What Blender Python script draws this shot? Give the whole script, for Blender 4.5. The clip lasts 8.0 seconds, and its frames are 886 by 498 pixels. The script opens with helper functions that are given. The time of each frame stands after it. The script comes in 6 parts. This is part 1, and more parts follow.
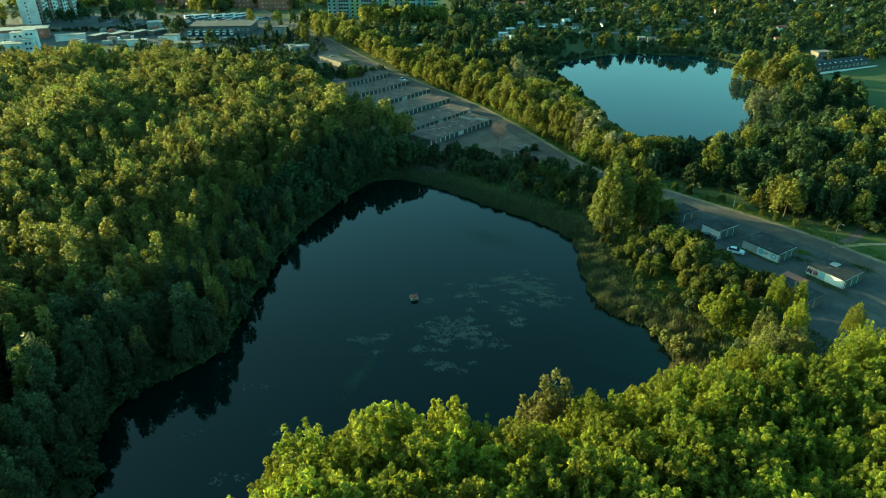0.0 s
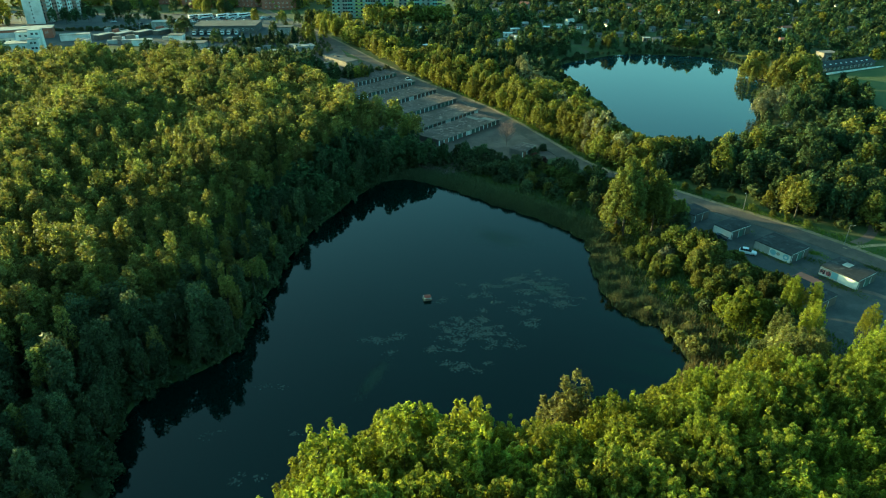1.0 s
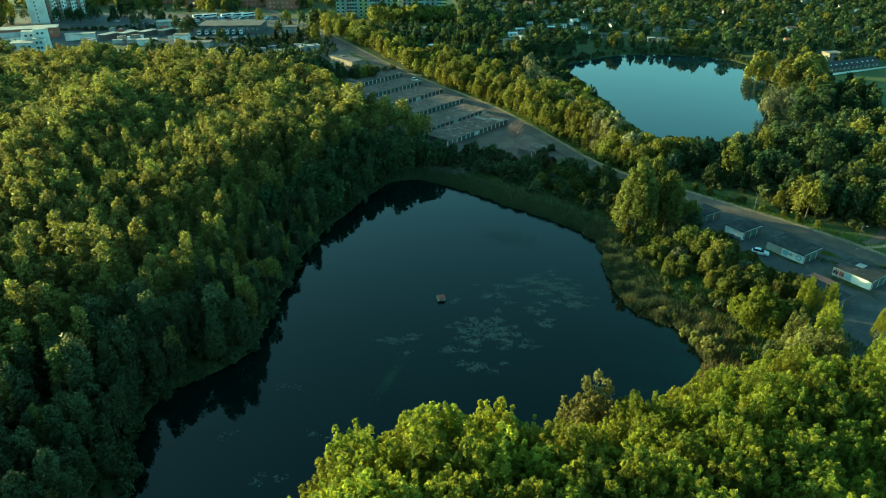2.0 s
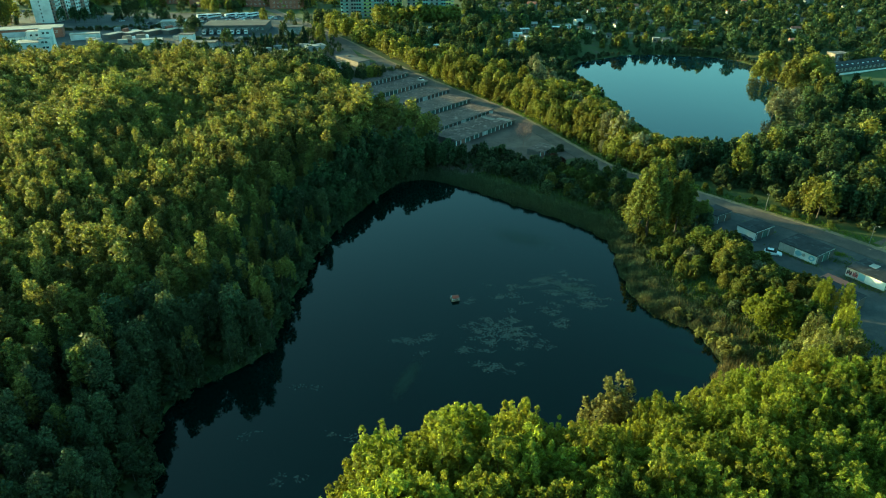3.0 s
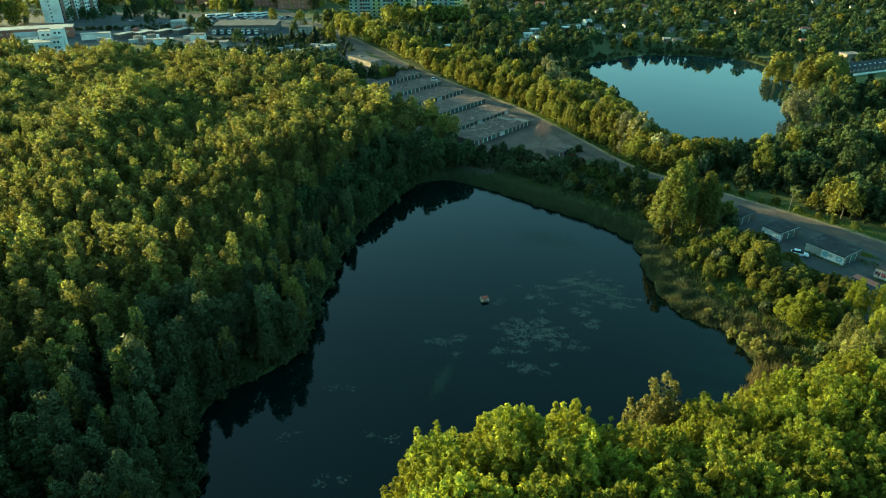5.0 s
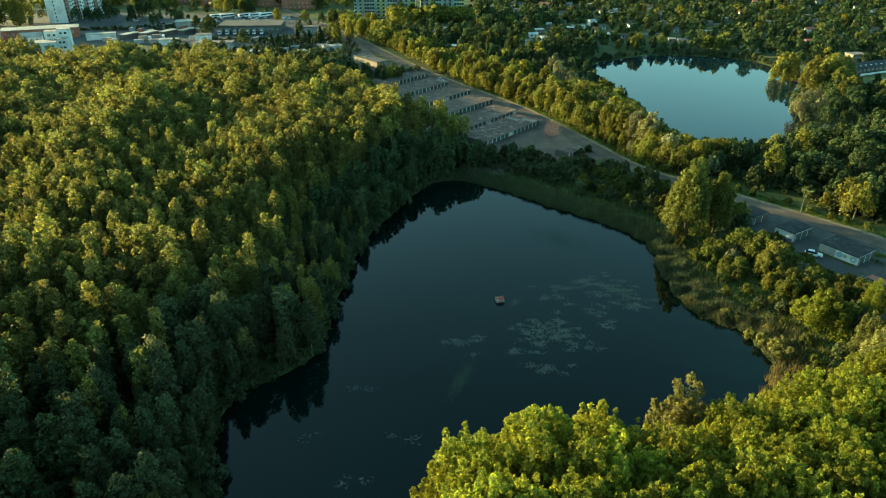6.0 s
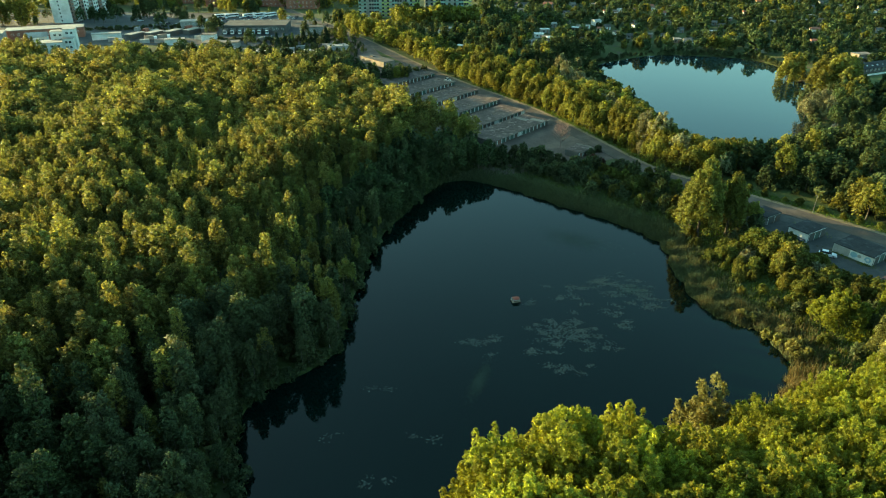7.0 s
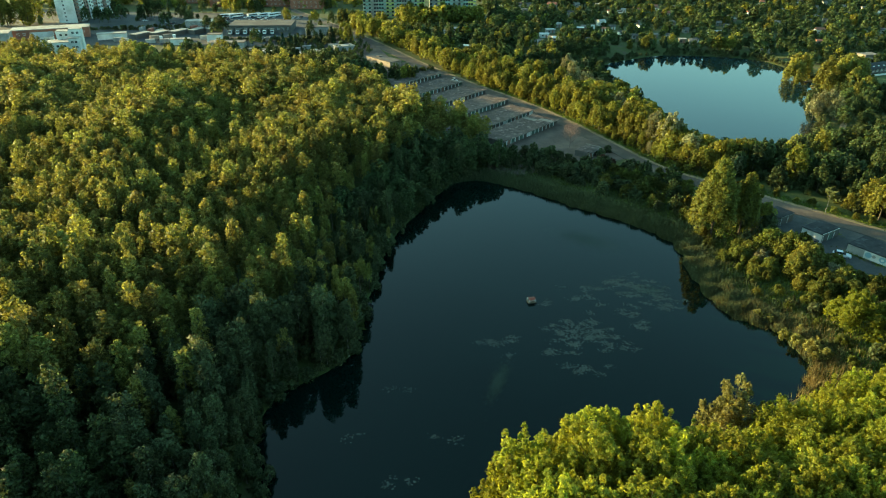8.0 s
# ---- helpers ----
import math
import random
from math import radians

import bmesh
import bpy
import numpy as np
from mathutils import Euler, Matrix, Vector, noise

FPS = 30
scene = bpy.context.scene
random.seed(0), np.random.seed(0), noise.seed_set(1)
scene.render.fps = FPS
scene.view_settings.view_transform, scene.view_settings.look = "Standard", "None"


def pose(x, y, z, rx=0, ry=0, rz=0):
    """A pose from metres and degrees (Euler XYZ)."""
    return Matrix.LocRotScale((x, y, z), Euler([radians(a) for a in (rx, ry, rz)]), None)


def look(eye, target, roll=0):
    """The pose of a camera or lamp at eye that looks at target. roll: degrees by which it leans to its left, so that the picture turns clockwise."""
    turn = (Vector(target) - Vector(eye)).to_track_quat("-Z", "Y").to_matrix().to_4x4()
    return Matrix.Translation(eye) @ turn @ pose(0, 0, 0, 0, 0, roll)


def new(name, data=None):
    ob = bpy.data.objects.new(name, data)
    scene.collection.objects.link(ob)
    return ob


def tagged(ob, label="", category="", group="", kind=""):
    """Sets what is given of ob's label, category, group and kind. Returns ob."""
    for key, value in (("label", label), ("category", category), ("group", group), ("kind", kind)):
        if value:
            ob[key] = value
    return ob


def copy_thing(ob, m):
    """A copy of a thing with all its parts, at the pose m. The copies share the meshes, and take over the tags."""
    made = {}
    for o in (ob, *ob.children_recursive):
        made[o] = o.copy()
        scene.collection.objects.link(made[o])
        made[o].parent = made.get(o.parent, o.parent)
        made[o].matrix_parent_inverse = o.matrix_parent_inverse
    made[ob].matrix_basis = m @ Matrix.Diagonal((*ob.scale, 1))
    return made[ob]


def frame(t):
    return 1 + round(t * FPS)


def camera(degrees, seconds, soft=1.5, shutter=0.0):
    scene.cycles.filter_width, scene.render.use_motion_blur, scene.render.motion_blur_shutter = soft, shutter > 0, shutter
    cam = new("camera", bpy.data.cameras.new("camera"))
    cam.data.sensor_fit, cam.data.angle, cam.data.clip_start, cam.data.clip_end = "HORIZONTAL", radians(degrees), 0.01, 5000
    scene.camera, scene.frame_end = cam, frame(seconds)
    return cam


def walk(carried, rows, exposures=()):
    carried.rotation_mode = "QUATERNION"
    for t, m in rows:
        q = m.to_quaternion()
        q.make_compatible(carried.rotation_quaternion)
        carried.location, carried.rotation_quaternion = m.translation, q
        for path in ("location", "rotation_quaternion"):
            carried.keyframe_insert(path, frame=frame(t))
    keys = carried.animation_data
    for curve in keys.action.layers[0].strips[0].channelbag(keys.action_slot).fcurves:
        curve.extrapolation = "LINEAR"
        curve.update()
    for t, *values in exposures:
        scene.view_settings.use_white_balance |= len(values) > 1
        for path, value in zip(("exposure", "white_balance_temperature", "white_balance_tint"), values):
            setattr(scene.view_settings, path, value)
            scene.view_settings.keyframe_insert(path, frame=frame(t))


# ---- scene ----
cam = camera(70.0, 8.0, 1.1)
METRES, EYE, TILT, LEAN, TURN = 29.0, 83.3, -28.0, 0.0, 0.0
ROWS = [
    (0.0, 0.0, 0.0, 0.0, 0.0, 0.0, -0.0),
    (0.5, -0.0566, 0.0006, 0.0008, -0.01, 0.0, -0.04),
    (1.0, -0.1138, 0.0006, 0.0023, -0.02, -0.0, -0.07),
    (1.5, -0.1717, 0.0004, 0.0043, -0.02, -0.01, -0.1),
    (3.0, -0.3518, -0.0014, 0.0096, -0.05, -0.03, -0.16),
    (3.5, -0.4121, -0.0008, 0.0109, -0.05, -0.03, -0.19),
    (4.0, -0.4731, -0.0004, 0.0118, -0.04, -0.04, -0.2),
    (4.5, -0.5356, 0.0003, 0.0127, -0.04, -0.04, -0.21),
    (6.0, -0.73, 0.0037, 0.0179, -0.07, -0.03, -0.21),
    (6.5, -0.7965, 0.0044, 0.0184, -0.07, -0.03, -0.21),
    (7.0, -0.8637, 0.0052, 0.0192, -0.09, -0.04, -0.22),
    (7.5, -0.9316, 0.0062, 0.0202, -0.1, -0.03, -0.23),
    (8.0, -0.9996, 0.0074, 0.0215, -0.12, -0.04, -0.25),
]
EXPOSURES = [(0.0, 1.79, 6420, -24), (3.8, 1.80, 6420, -24), (5.0, 1.86, 6800, -15), (6.5, 1.96, 7550, -3), (8.0, 1.99, 7650, -3)]
walk(cam, [(t, pose(0, 0, EYE, TILT, LEAN, TURN) @ pose(METRES * x, METRES * y, METRES * z, 90 + pitch, roll, yaw)) for t, x, y, z, yaw, pitch, roll in ROWS], EXPOSURES)

# ---- world and sun ----
SUN_AZ, SUN_EL = radians(-68), radians(8.3)   # clockwise from +y; a low evening sun over the wood
sun_way = Vector((math.sin(SUN_AZ) * math.cos(SUN_EL), math.cos(SUN_AZ) * math.cos(SUN_EL), math.sin(SUN_EL)))
world = bpy.data.worlds.new("evening_sky")
scene.world = world
world.use_nodes = True
wt = world.node_tree
sky = wt.nodes.new("ShaderNodeTexSky")
sky.sky_type, sky.sun_disc, sky.sun_elevation, sky.sun_rotation = "NISHITA", False, SUN_EL, SUN_AZ
sky.ozone_density, sky.dust_density, sky.air_density = 1.2, 1.5, 0.85
tone = wt.nodes.new("ShaderNodeMix")   # the sea-green cast of the evening sky
tone.data_type, tone.blend_type = "RGBA", "MULTIPLY"
tone.inputs[0].default_value = 1.0
tone.inputs[7].default_value = (0.68, 1.08, 1.04, 1.0)
wt.links.new(sky.outputs[0], tone.inputs[6])
wt.links.new(tone.outputs[2], wt.nodes["Background"].inputs[0])
wt.nodes["Background"].inputs[1].default_value = 0.15
sun_data = bpy.data.lights.new("sun", "SUN")
sun_data.energy, sun_data.angle, sun_data.color = 4.7, radians(0.6), (1.0, 0.76, 0.40)
sun = new("sun", sun_data)
sun.matrix_world = look(sun_way * 500, (0, 0, 0))


# ---- materials ----
def rgb(c):
    return (*c, 1.0)


class Mat:
    """A procedural node material with a Principled shader and short ways to add nodes."""

    def __init__(self, name, rough=0.8, metal=0.0, spec=0.3):
        self.m = bpy.data.materials.new(name)
        self.m.use_nodes = True
        self.t = self.m.node_tree
        self.b = self.t.nodes["Principled BSDF"]
        self.out = self.t.nodes["Material Output"]
        self.b.inputs["Roughness"].default_value = rough
        self.b.inputs["Metallic"].default_value = metal
        self.b.inputs["Specular IOR Level"].default_value = spec

    def node(self, kind, **props):
        n = self.t.nodes.new(kind)
        for k, v in props.items():
            n.inputs[k.replace("_", " ")].default_value = v
        return n

    def link(self, a, b):
        self.t.links.new(a, b)

    def coords(self, kind="Object"):
        return self.node("ShaderNodeTexCoord").outputs[kind]

    def place(self):
        return self.node("ShaderNodeNewGeometry").outputs["Position"]

    def noise(self, scale, detail=4.0, rough=0.6, vec=None):
        n = self.node("ShaderNodeTexNoise", Scale=scale, Detail=detail, Roughness=rough)
        self.link(vec or self.place(), n.inputs["Vector"])
        return n.outputs["Fac"]

    def ramp(self, fac, stops):
        n = self.node("ShaderNodeValToRGB")
        e = n.color_ramp.elements
        while len(e) < len(stops):
            e.new(0.5)
        for el, (p, c) in zip(e, stops):
            el.position, el.color = p, rgb(c)
        self.link(fac, n.inputs[0])
        return n.outputs[0]

    def mix(self, fac, a, b, how="MIX"):
        n = self.t.nodes.new("ShaderNodeMix")
        n.data_type, n.blend_type = "RGBA", how
        for v, s in ((fac, n.inputs[0]), (a, n.inputs[6]), (b, n.inputs[7])):
            if isinstance(v, (int, float)):
                s.default_value = v
            elif isinstance(v, tuple):
                s.default_value = rgb(v)
            else:
                self.link(v, s)
        return n.outputs[2]

    def colour(self, c):
        if isinstance(c, tuple):
            self.b.inputs["Base Color"].default_value = rgb(c)
        else:
            self.link(c, self.b.inputs["Base Color"])
        return self

    def bump(self, height, strength, distance):
        n = self.node("ShaderNodeBump", Strength=strength, Distance=distance)
        self.link(height, n.inputs["Height"])
        self.link(n.outputs[0], self.b.inputs["Normal"])
        return self


def leaf_material(name, dark, mid, light, glow=0.5, hue=0.017, fleck_range=(0.5, 1.45), fleck_size=4.2):
    """Foliage: reflects and lets light through; tint varies from leaf to leaf, bough to bough and tree to tree."""
    w = Mat(name, 0.6, 0.0, 0.12)
    g = w.node("ShaderNodeNewGeometry")
    o = w.node("ShaderNodeObjectInfo")
    c = w.ramp(g.outputs["Random Per Island"], [(0.0, dark), (0.5, mid), (1.0, light)])
    big = w.noise(0.11, 2.0)
    c = w.mix(w.ramp(big, [(0.35, (0, 0, 0)), (0.65, (1, 1, 1))]), c, tuple(1.15 * v for v in mid))
    h = w.node("ShaderNodeHueSaturation")
    w.link(c, h.inputs["Color"])
    plant = w.node("ShaderNodeAttribute")
    plant.attribute_name = "plant"
    add = w.node("ShaderNodeMath")
    add.operation = "ADD"
    w.link(o.outputs["Random"], add.inputs[0])
    w.link(plant.outputs["Fac"], add.inputs[1])
    own = w.node("ShaderNodeMath")
    own.operation = "FRACT"
    w.link(add.outputs[0], own.inputs[0])
    m = w.node("ShaderNodeMapRange")
    m.inputs["To Min"].default_value, m.inputs["To Max"].default_value = 0.501 - hue, 0.501 + hue
    w.link(own.outputs[0], m.inputs["Value"])
    w.link(m.outputs[0], h.inputs["Hue"])
    seven = w.node("ShaderNodeMath")
    seven.operation = "MULTIPLY"
    seven.inputs[1].default_value = 7.31
    w.link(own.outputs[0], seven.inputs[0])
    again = w.node("ShaderNodeMath")
    again.operation = "FRACT"
    w.link(seven.outputs[0], again.inputs[0])
    m2 = w.node("ShaderNodeMapRange")
    m2.inputs["To Min"].default_value, m2.inputs["To Max"].default_value = 0.68, 1.32
    w.link(again.outputs[0], m2.inputs["Value"])
    fleck = w.node("ShaderNodeMapRange")   # single leaves within a spray
    fleck.inputs["From Min"].default_value, fleck.inputs["From Max"].default_value = 0.36, 0.64
    fleck.inputs["To Min"].default_value, fleck.inputs["To Max"].default_value = fleck_range
    w.link(w.noise(fleck_size, 2.0, 0.6), fleck.inputs["Value"])
    both = w.node("ShaderNodeMath")
    both.operation = "MULTIPLY"
    w.link(m2.outputs[0], both.inputs[0])
    w.link(fleck.outputs[0], both.inputs[1])
    w.link(both.outputs[0], h.inputs["Value"])
    w.link(h.outputs[0], w.b.inputs["Base Color"])
    tr = w.node("ShaderNodeBsdfTranslucent")
    w.link(w.mix(1.0, h.outputs[0], (1.45, 1.35, 0.9), "MULTIPLY"), tr.inputs["Color"])   # leaves let yellower light through
    mx = w.node("ShaderNodeMixShader")
    mx.inputs[0].default_value = glow
    w.link(w.b.outputs[0], mx.inputs[1])
    w.link(tr.outputs[0], mx.inputs[2])
    w.link(mx.outputs[0], w.out.inputs["Surface"])
    return w.m


def rough_material(name, a, b, scale, rough=0.85, relief=0.0, stain=None, metal=0.0, spec=0.3):
    """A dull surface: two tints mixed by grain, with broad stains and optional relief."""
    w = Mat(name, rough, metal, spec)
    fine = w.noise(scale, 6.0, 0.65)
    c = w.mix(w.ramp(fine, [(0.3, (0, 0, 0)), (0.7, (1, 1, 1))]), a, b)
    if stain:
        broad = w.noise(scale * 0.09, 5.0, 0.6)
        c = w.mix(w.ramp(broad, [(0.45, (0, 0, 0)), (0.68, (1, 1, 1))]), c, stain)
    w.colour(c)
    if relief:
        w.bump(fine, 0.6, relief)
    return w.m


LEAF_WOOD = leaf_material("leaf_wood", (0.085, 0.098, 0.031), (0.156, 0.158, 0.048), (0.230, 0.210, 0.074), 0.5, 0.026, (0.62, 1.3))
LEAF_FRONT = leaf_material("leaf_maple", (0.124, 0.147, 0.024), (0.180, 0.200, 0.034), (0.230, 0.235, 0.049), 0.58, 0.016, (0.58, 1.38), 7.5)
# shaded copy of the wood's leaves: shade put into the colour
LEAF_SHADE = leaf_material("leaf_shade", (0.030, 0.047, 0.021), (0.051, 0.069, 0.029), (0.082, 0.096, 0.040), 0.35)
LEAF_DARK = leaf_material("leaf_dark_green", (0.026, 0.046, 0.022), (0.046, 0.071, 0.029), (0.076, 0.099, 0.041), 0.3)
LEAF_BIRCH = leaf_material("leaf_birch", (0.040, 0.057, 0.027), (0.063, 0.082, 0.040), (0.094, 0.110, 0.054), 0.35)
LEAF_GREY = leaf_material("leaf_silver_willow", (0.105, 0.115, 0.064), (0.160, 0.164, 0.094), (0.215, 0.211, 0.128), 0.3)
LEAF_YELLOW = leaf_material("leaf_yellow_willow", (0.098, 0.108, 0.028), (0.142, 0.148, 0.040), (0.190, 0.186, 0.056), 0.45)
LEAF_NEEDLE = leaf_material("needles", (0.008, 0.022, 0.012), (0.014, 0.035, 0.018), (0.022, 0.048, 0.022), 0.1)
LEAF_BUSH = leaf_material("leaf_bush", (0.075, 0.094, 0.021), (0.134, 0.143, 0.033), (0.202, 0.192, 0.051), 0.45)
LEAF_SHRUB = leaf_material("leaf_shrub", (0.052, 0.070, 0.017), (0.094, 0.106, 0.026), (0.150, 0.147, 0.040), 0.45, 0.03)
LEAF_OLIVE = leaf_material("leaf_olive", (0.098, 0.104, 0.035), (0.150, 0.152, 0.052), (0.208, 0.202, 0.076), 0.45)
REED = leaf_material("reed_blades", (0.040, 0.056, 0.030), (0.060, 0.077, 0.041), (0.100, 0.108, 0.062), 0.3)
REED_DRY = leaf_material("dry_reed_blades", (0.14, 0.11, 0.05), (0.20, 0.16, 0.075), (0.26, 0.22, 0.11), 0.3)
GRASS = leaf_material("grass_blades", (0.05, 0.085, 0.012), (0.085, 0.12, 0.02), (0.13, 0.15, 0.03), 0.3)
LILY = leaf_material("lily_leaf", (0.030, 0.039, 0.034), (0.052, 0.060, 0.053), (0.092, 0.100, 0.089), 0.1)
WEED = leaf_material("floating_weed_leaf", (0.026, 0.046, 0.036), (0.038, 0.060, 0.046), (0.052, 0.074, 0.058), 0.1)
BARK = rough_material("bark", (0.05, 0.04, 0.03), (0.12, 0.10, 0.075), 6.0, 0.9, 0.02)
BIRCH = rough_material("birch_bark", (0.30, 0.28, 0.25), (0.11, 0.09, 0.075), 3.0, 0.8, 0.01)
ASPHALT = rough_material("asphalt", (0.040, 0.042, 0.042), (0.062, 0.063, 0.062), 3.0, 0.9, 0.004, (0.085, 0.080, 0.074))
# lighter and warmer than ASPHALT: sun on the road put into the colour
ROADWAY = rough_material("sun_toned_road_asphalt", (0.056, 0.046, 0.040), (0.088, 0.071, 0.060), 2.0, 0.9, 0.004, (0.125, 0.098, 0.078))
YARD = rough_material("yard_asphalt", (0.072, 0.051, 0.044), (0.122, 0.088, 0.072), 1.2, 0.95, 0.01, (0.165, 0.118, 0.092))
# darker, bluer than YARD: long shadows over the works put into the colour
WORKS = rough_material("shaded_works_asphalt", (0.038, 0.042, 0.046), (0.062, 0.064, 0.066), 0.8, 0.9, 0.01, (0.085, 0.082, 0.078))
SAND = rough_material("sandy_path", (0.30, 0.20, 0.115), (0.40, 0.29, 0.175), 2.0, 0.95, 0.01, (0.17, 0.13, 0.06))
VERGE = rough_material("dusty_verge", (0.15, 0.115, 0.075), (0.27, 0.20, 0.13), 1.1, 0.95, 0.02, (0.10, 0.095, 0.045))
FELT = rough_material("roofing_felt", (0.15, 0.13, 0.115), (0.22, 0.19, 0.165), 1.6, 0.9, 0.006, (0.10, 0.095, 0.09))
FELT_DARK = rough_material("dark_roofing_felt", (0.045, 0.047, 0.05), (0.075, 0.075, 0.075), 1.6, 0.9, 0.006, (0.10, 0.095, 0.09))
TILE_RED = rough_material("red_roof_sheet", (0.30, 0.09, 0.06), (0.40, 0.14, 0.09), 2.5, 0.8, 0.01, (0.20, 0.09, 0.07))
WHITE_WALL = rough_material("white_plaster", (0.62, 0.62, 0.60), (0.74, 0.74, 0.71), 2.0, 0.85, 0.004, (0.48, 0.47, 0.44))
GREY_WALL = rough_material("grey_plaster", (0.26, 0.25, 0.24), (0.36, 0.35, 0.33), 2.0, 0.9, 0.004, (0.20, 0.19, 0.18))
DARK_WALL = rough_material("dark_plaster", (0.10, 0.095, 0.09), (0.15, 0.14, 0.13), 2.0, 0.9, 0.004, (0.08, 0.075, 0.07))
BRICK = rough_material("brick", (0.26, 0.095, 0.065), (0.36, 0.15, 0.10), 4.0, 0.9, 0.01, (0.20, 0.08, 0.06))
CONCRETE = rough_material("concrete", (0.30, 0.29, 0.27), (0.40, 0.39, 0.36), 2.0, 0.9, 0.006, (0.22, 0.21, 0.19))
DOOR_DARK = rough_material("dark_door_steel", (0.05, 0.052, 0.05), (0.09, 0.085, 0.08), 3.0, 0.6, 0.0, (0.12, 0.07, 0.05))
DOOR_WHITE = rough_material("white_door_steel", (0.62, 0.63, 0.60), (0.72, 0.72, 0.70), 3.0, 0.6, 0.0, (0.45, 0.44, 0.40))
DOOR_GREEN = rough_material("green_door_steel", (0.05, 0.10, 0.08), (0.08, 0.14, 0.11), 3.0, 0.6, 0.0, (0.05, 0.07, 0.06))
DOOR_BROWN = rough_material("brown_door_steel", (0.20, 0.10, 0.07), (0.26, 0.14, 0.10), 3.0, 0.6)
WOOD = rough_material("weathered_boards", (0.16, 0.11, 0.075), (0.26, 0.19, 0.13), 5.0, 0.85, 0.004)
RAFT_ROOF = rough_material("rusty_red_sheet", (0.22, 0.045, 0.03), (0.30, 0.085, 0.055), 6.0, 0.7)
STEEL = rough_material("galvanised_steel", (0.35, 0.36, 0.36), (0.45, 0.45, 0.45), 8.0, 0.45, 0.0, None, 0.7)
BLACK = rough_material("black_rubber", (0.015, 0.015, 0.015), (0.03, 0.03, 0.03), 9.0, 0.8)
MINT = rough_material("mint_plaster", (0.25, 0.38, 0.35), (0.31, 0.44, 0.41), 0.6, 0.85, 0.0, (0.21, 0.33, 0.30))
LIME = rough_material("lime_plaster", (0.36, 0.42, 0.14), (0.42, 0.48, 0.18), 0.6, 0.85)
OCHRE = rough_material("ochre_plaster", (0.62, 0.52, 0.16), (0.68, 0.58, 0.22), 0.6, 0.85)
STONE_DULL = rough_material("dull_render", (0.19, 0.16, 0.135), (0.27, 0.23, 0.195), 1.2, 0.9, 0.004, (0.13, 0.115, 0.10))
RUST = rough_material("red_brown_plaster", (0.22, 0.12, 0.09), (0.30, 0.17, 0.13), 0.6, 0.85)


def paint(name, c, rough=0.25):
    w = Mat(name, rough, 0.0, 0.5)
    w.colour(w.mix(w.noise(2.0, 3.0), c, tuple(v * 0.88 for v in c)))
    return w.m


CAR_WHITE = paint("white_car_paint", (0.72, 0.73, 0.74))
CAR_DARK = paint("dark_car_paint", (0.03, 0.035, 0.045))
CAR_RED = paint("red_car_paint", (0.35, 0.04, 0.03))
CAR_SILVER = paint("silver_car_paint", (0.42, 0.43, 0.45))
GLASS_DARK = Mat("window_glass", 0.06, 0.0, 0.6).colour((0.02, 0.028, 0.032)).m
LAMP_GLASS = paint("lamp_cover", (0.75, 0.75, 0.72), 0.3)


def ground_material():
    w = Mat("meadow_soil", 0.95)
    fine, mid, broad = w.noise(1.3, 6.0, 0.7), w.noise(0.16, 5.0), w.noise(0.03, 4.0)
    grass = w.mix(fine, (0.026, 0.042, 0.010), (0.072, 0.090, 0.024))
    soil = w.mix(fine, (0.045, 0.036, 0.024), (0.11, 0.085, 0.055))
    c = w.mix(w.ramp(mid, [(0.52, (0, 0, 0)), (0.66, (1, 1, 1))]), grass, soil)
    c = w.mix(w.ramp(broad, [(0.4, (0, 0, 0)), (0.6, (1, 1, 1))]), c, grass)
    w.colour(c).bump(fine, 0.8, 0.12)
    return w.m


def lawn_material():
    w = Mat("mown_grass", 0.95)
    fine, mid = w.noise(2.0, 6.0, 0.7), w.noise(0.05, 4.0)
    w.colour(w.mix(w.ramp(mid, [(0.35, (0, 0, 0)), (0.7, (1, 1, 1))]), w.mix(fine, (0.03, 0.05, 0.010), (0.055, 0.08, 0.018)), w.mix(fine, (0.05, 0.07, 0.014), (0.085, 0.10, 0.026))))
    w.bump(fine, 0.8, 0.05)
    return w.m


def water_material(name, deep, shallow, ripple):
    """Still water: dark body colour, mirror gloss by its index, faint ripples."""
    w = Mat(name, 0.035, 0.0, 0.5 if ripple > 0.1 else 0.38)
    w.b.inputs["IOR"].default_value = 1.333
    w.colour(w.mix(w.ramp(w.noise(0.035, 4.0), [(0.4, (0, 0, 0)), (0.75, (1, 1, 1))]), deep, shallow))
    w.bump(w.noise(0.9, 5.0, 0.6), ripple, 0.02)
    return w.m


GROUND, LAWN = ground_material(), lawn_material()
WATER_POND = water_material("pond_water", (0.0002, 0.0048, 0.0040), (0.0006, 0.0072, 0.0060), 0.06)
WATER_LAKE = water_material("lake_water", (0.0040, 0.0190, 0.0250), (0.0055, 0.0230, 0.0290), 0.12)


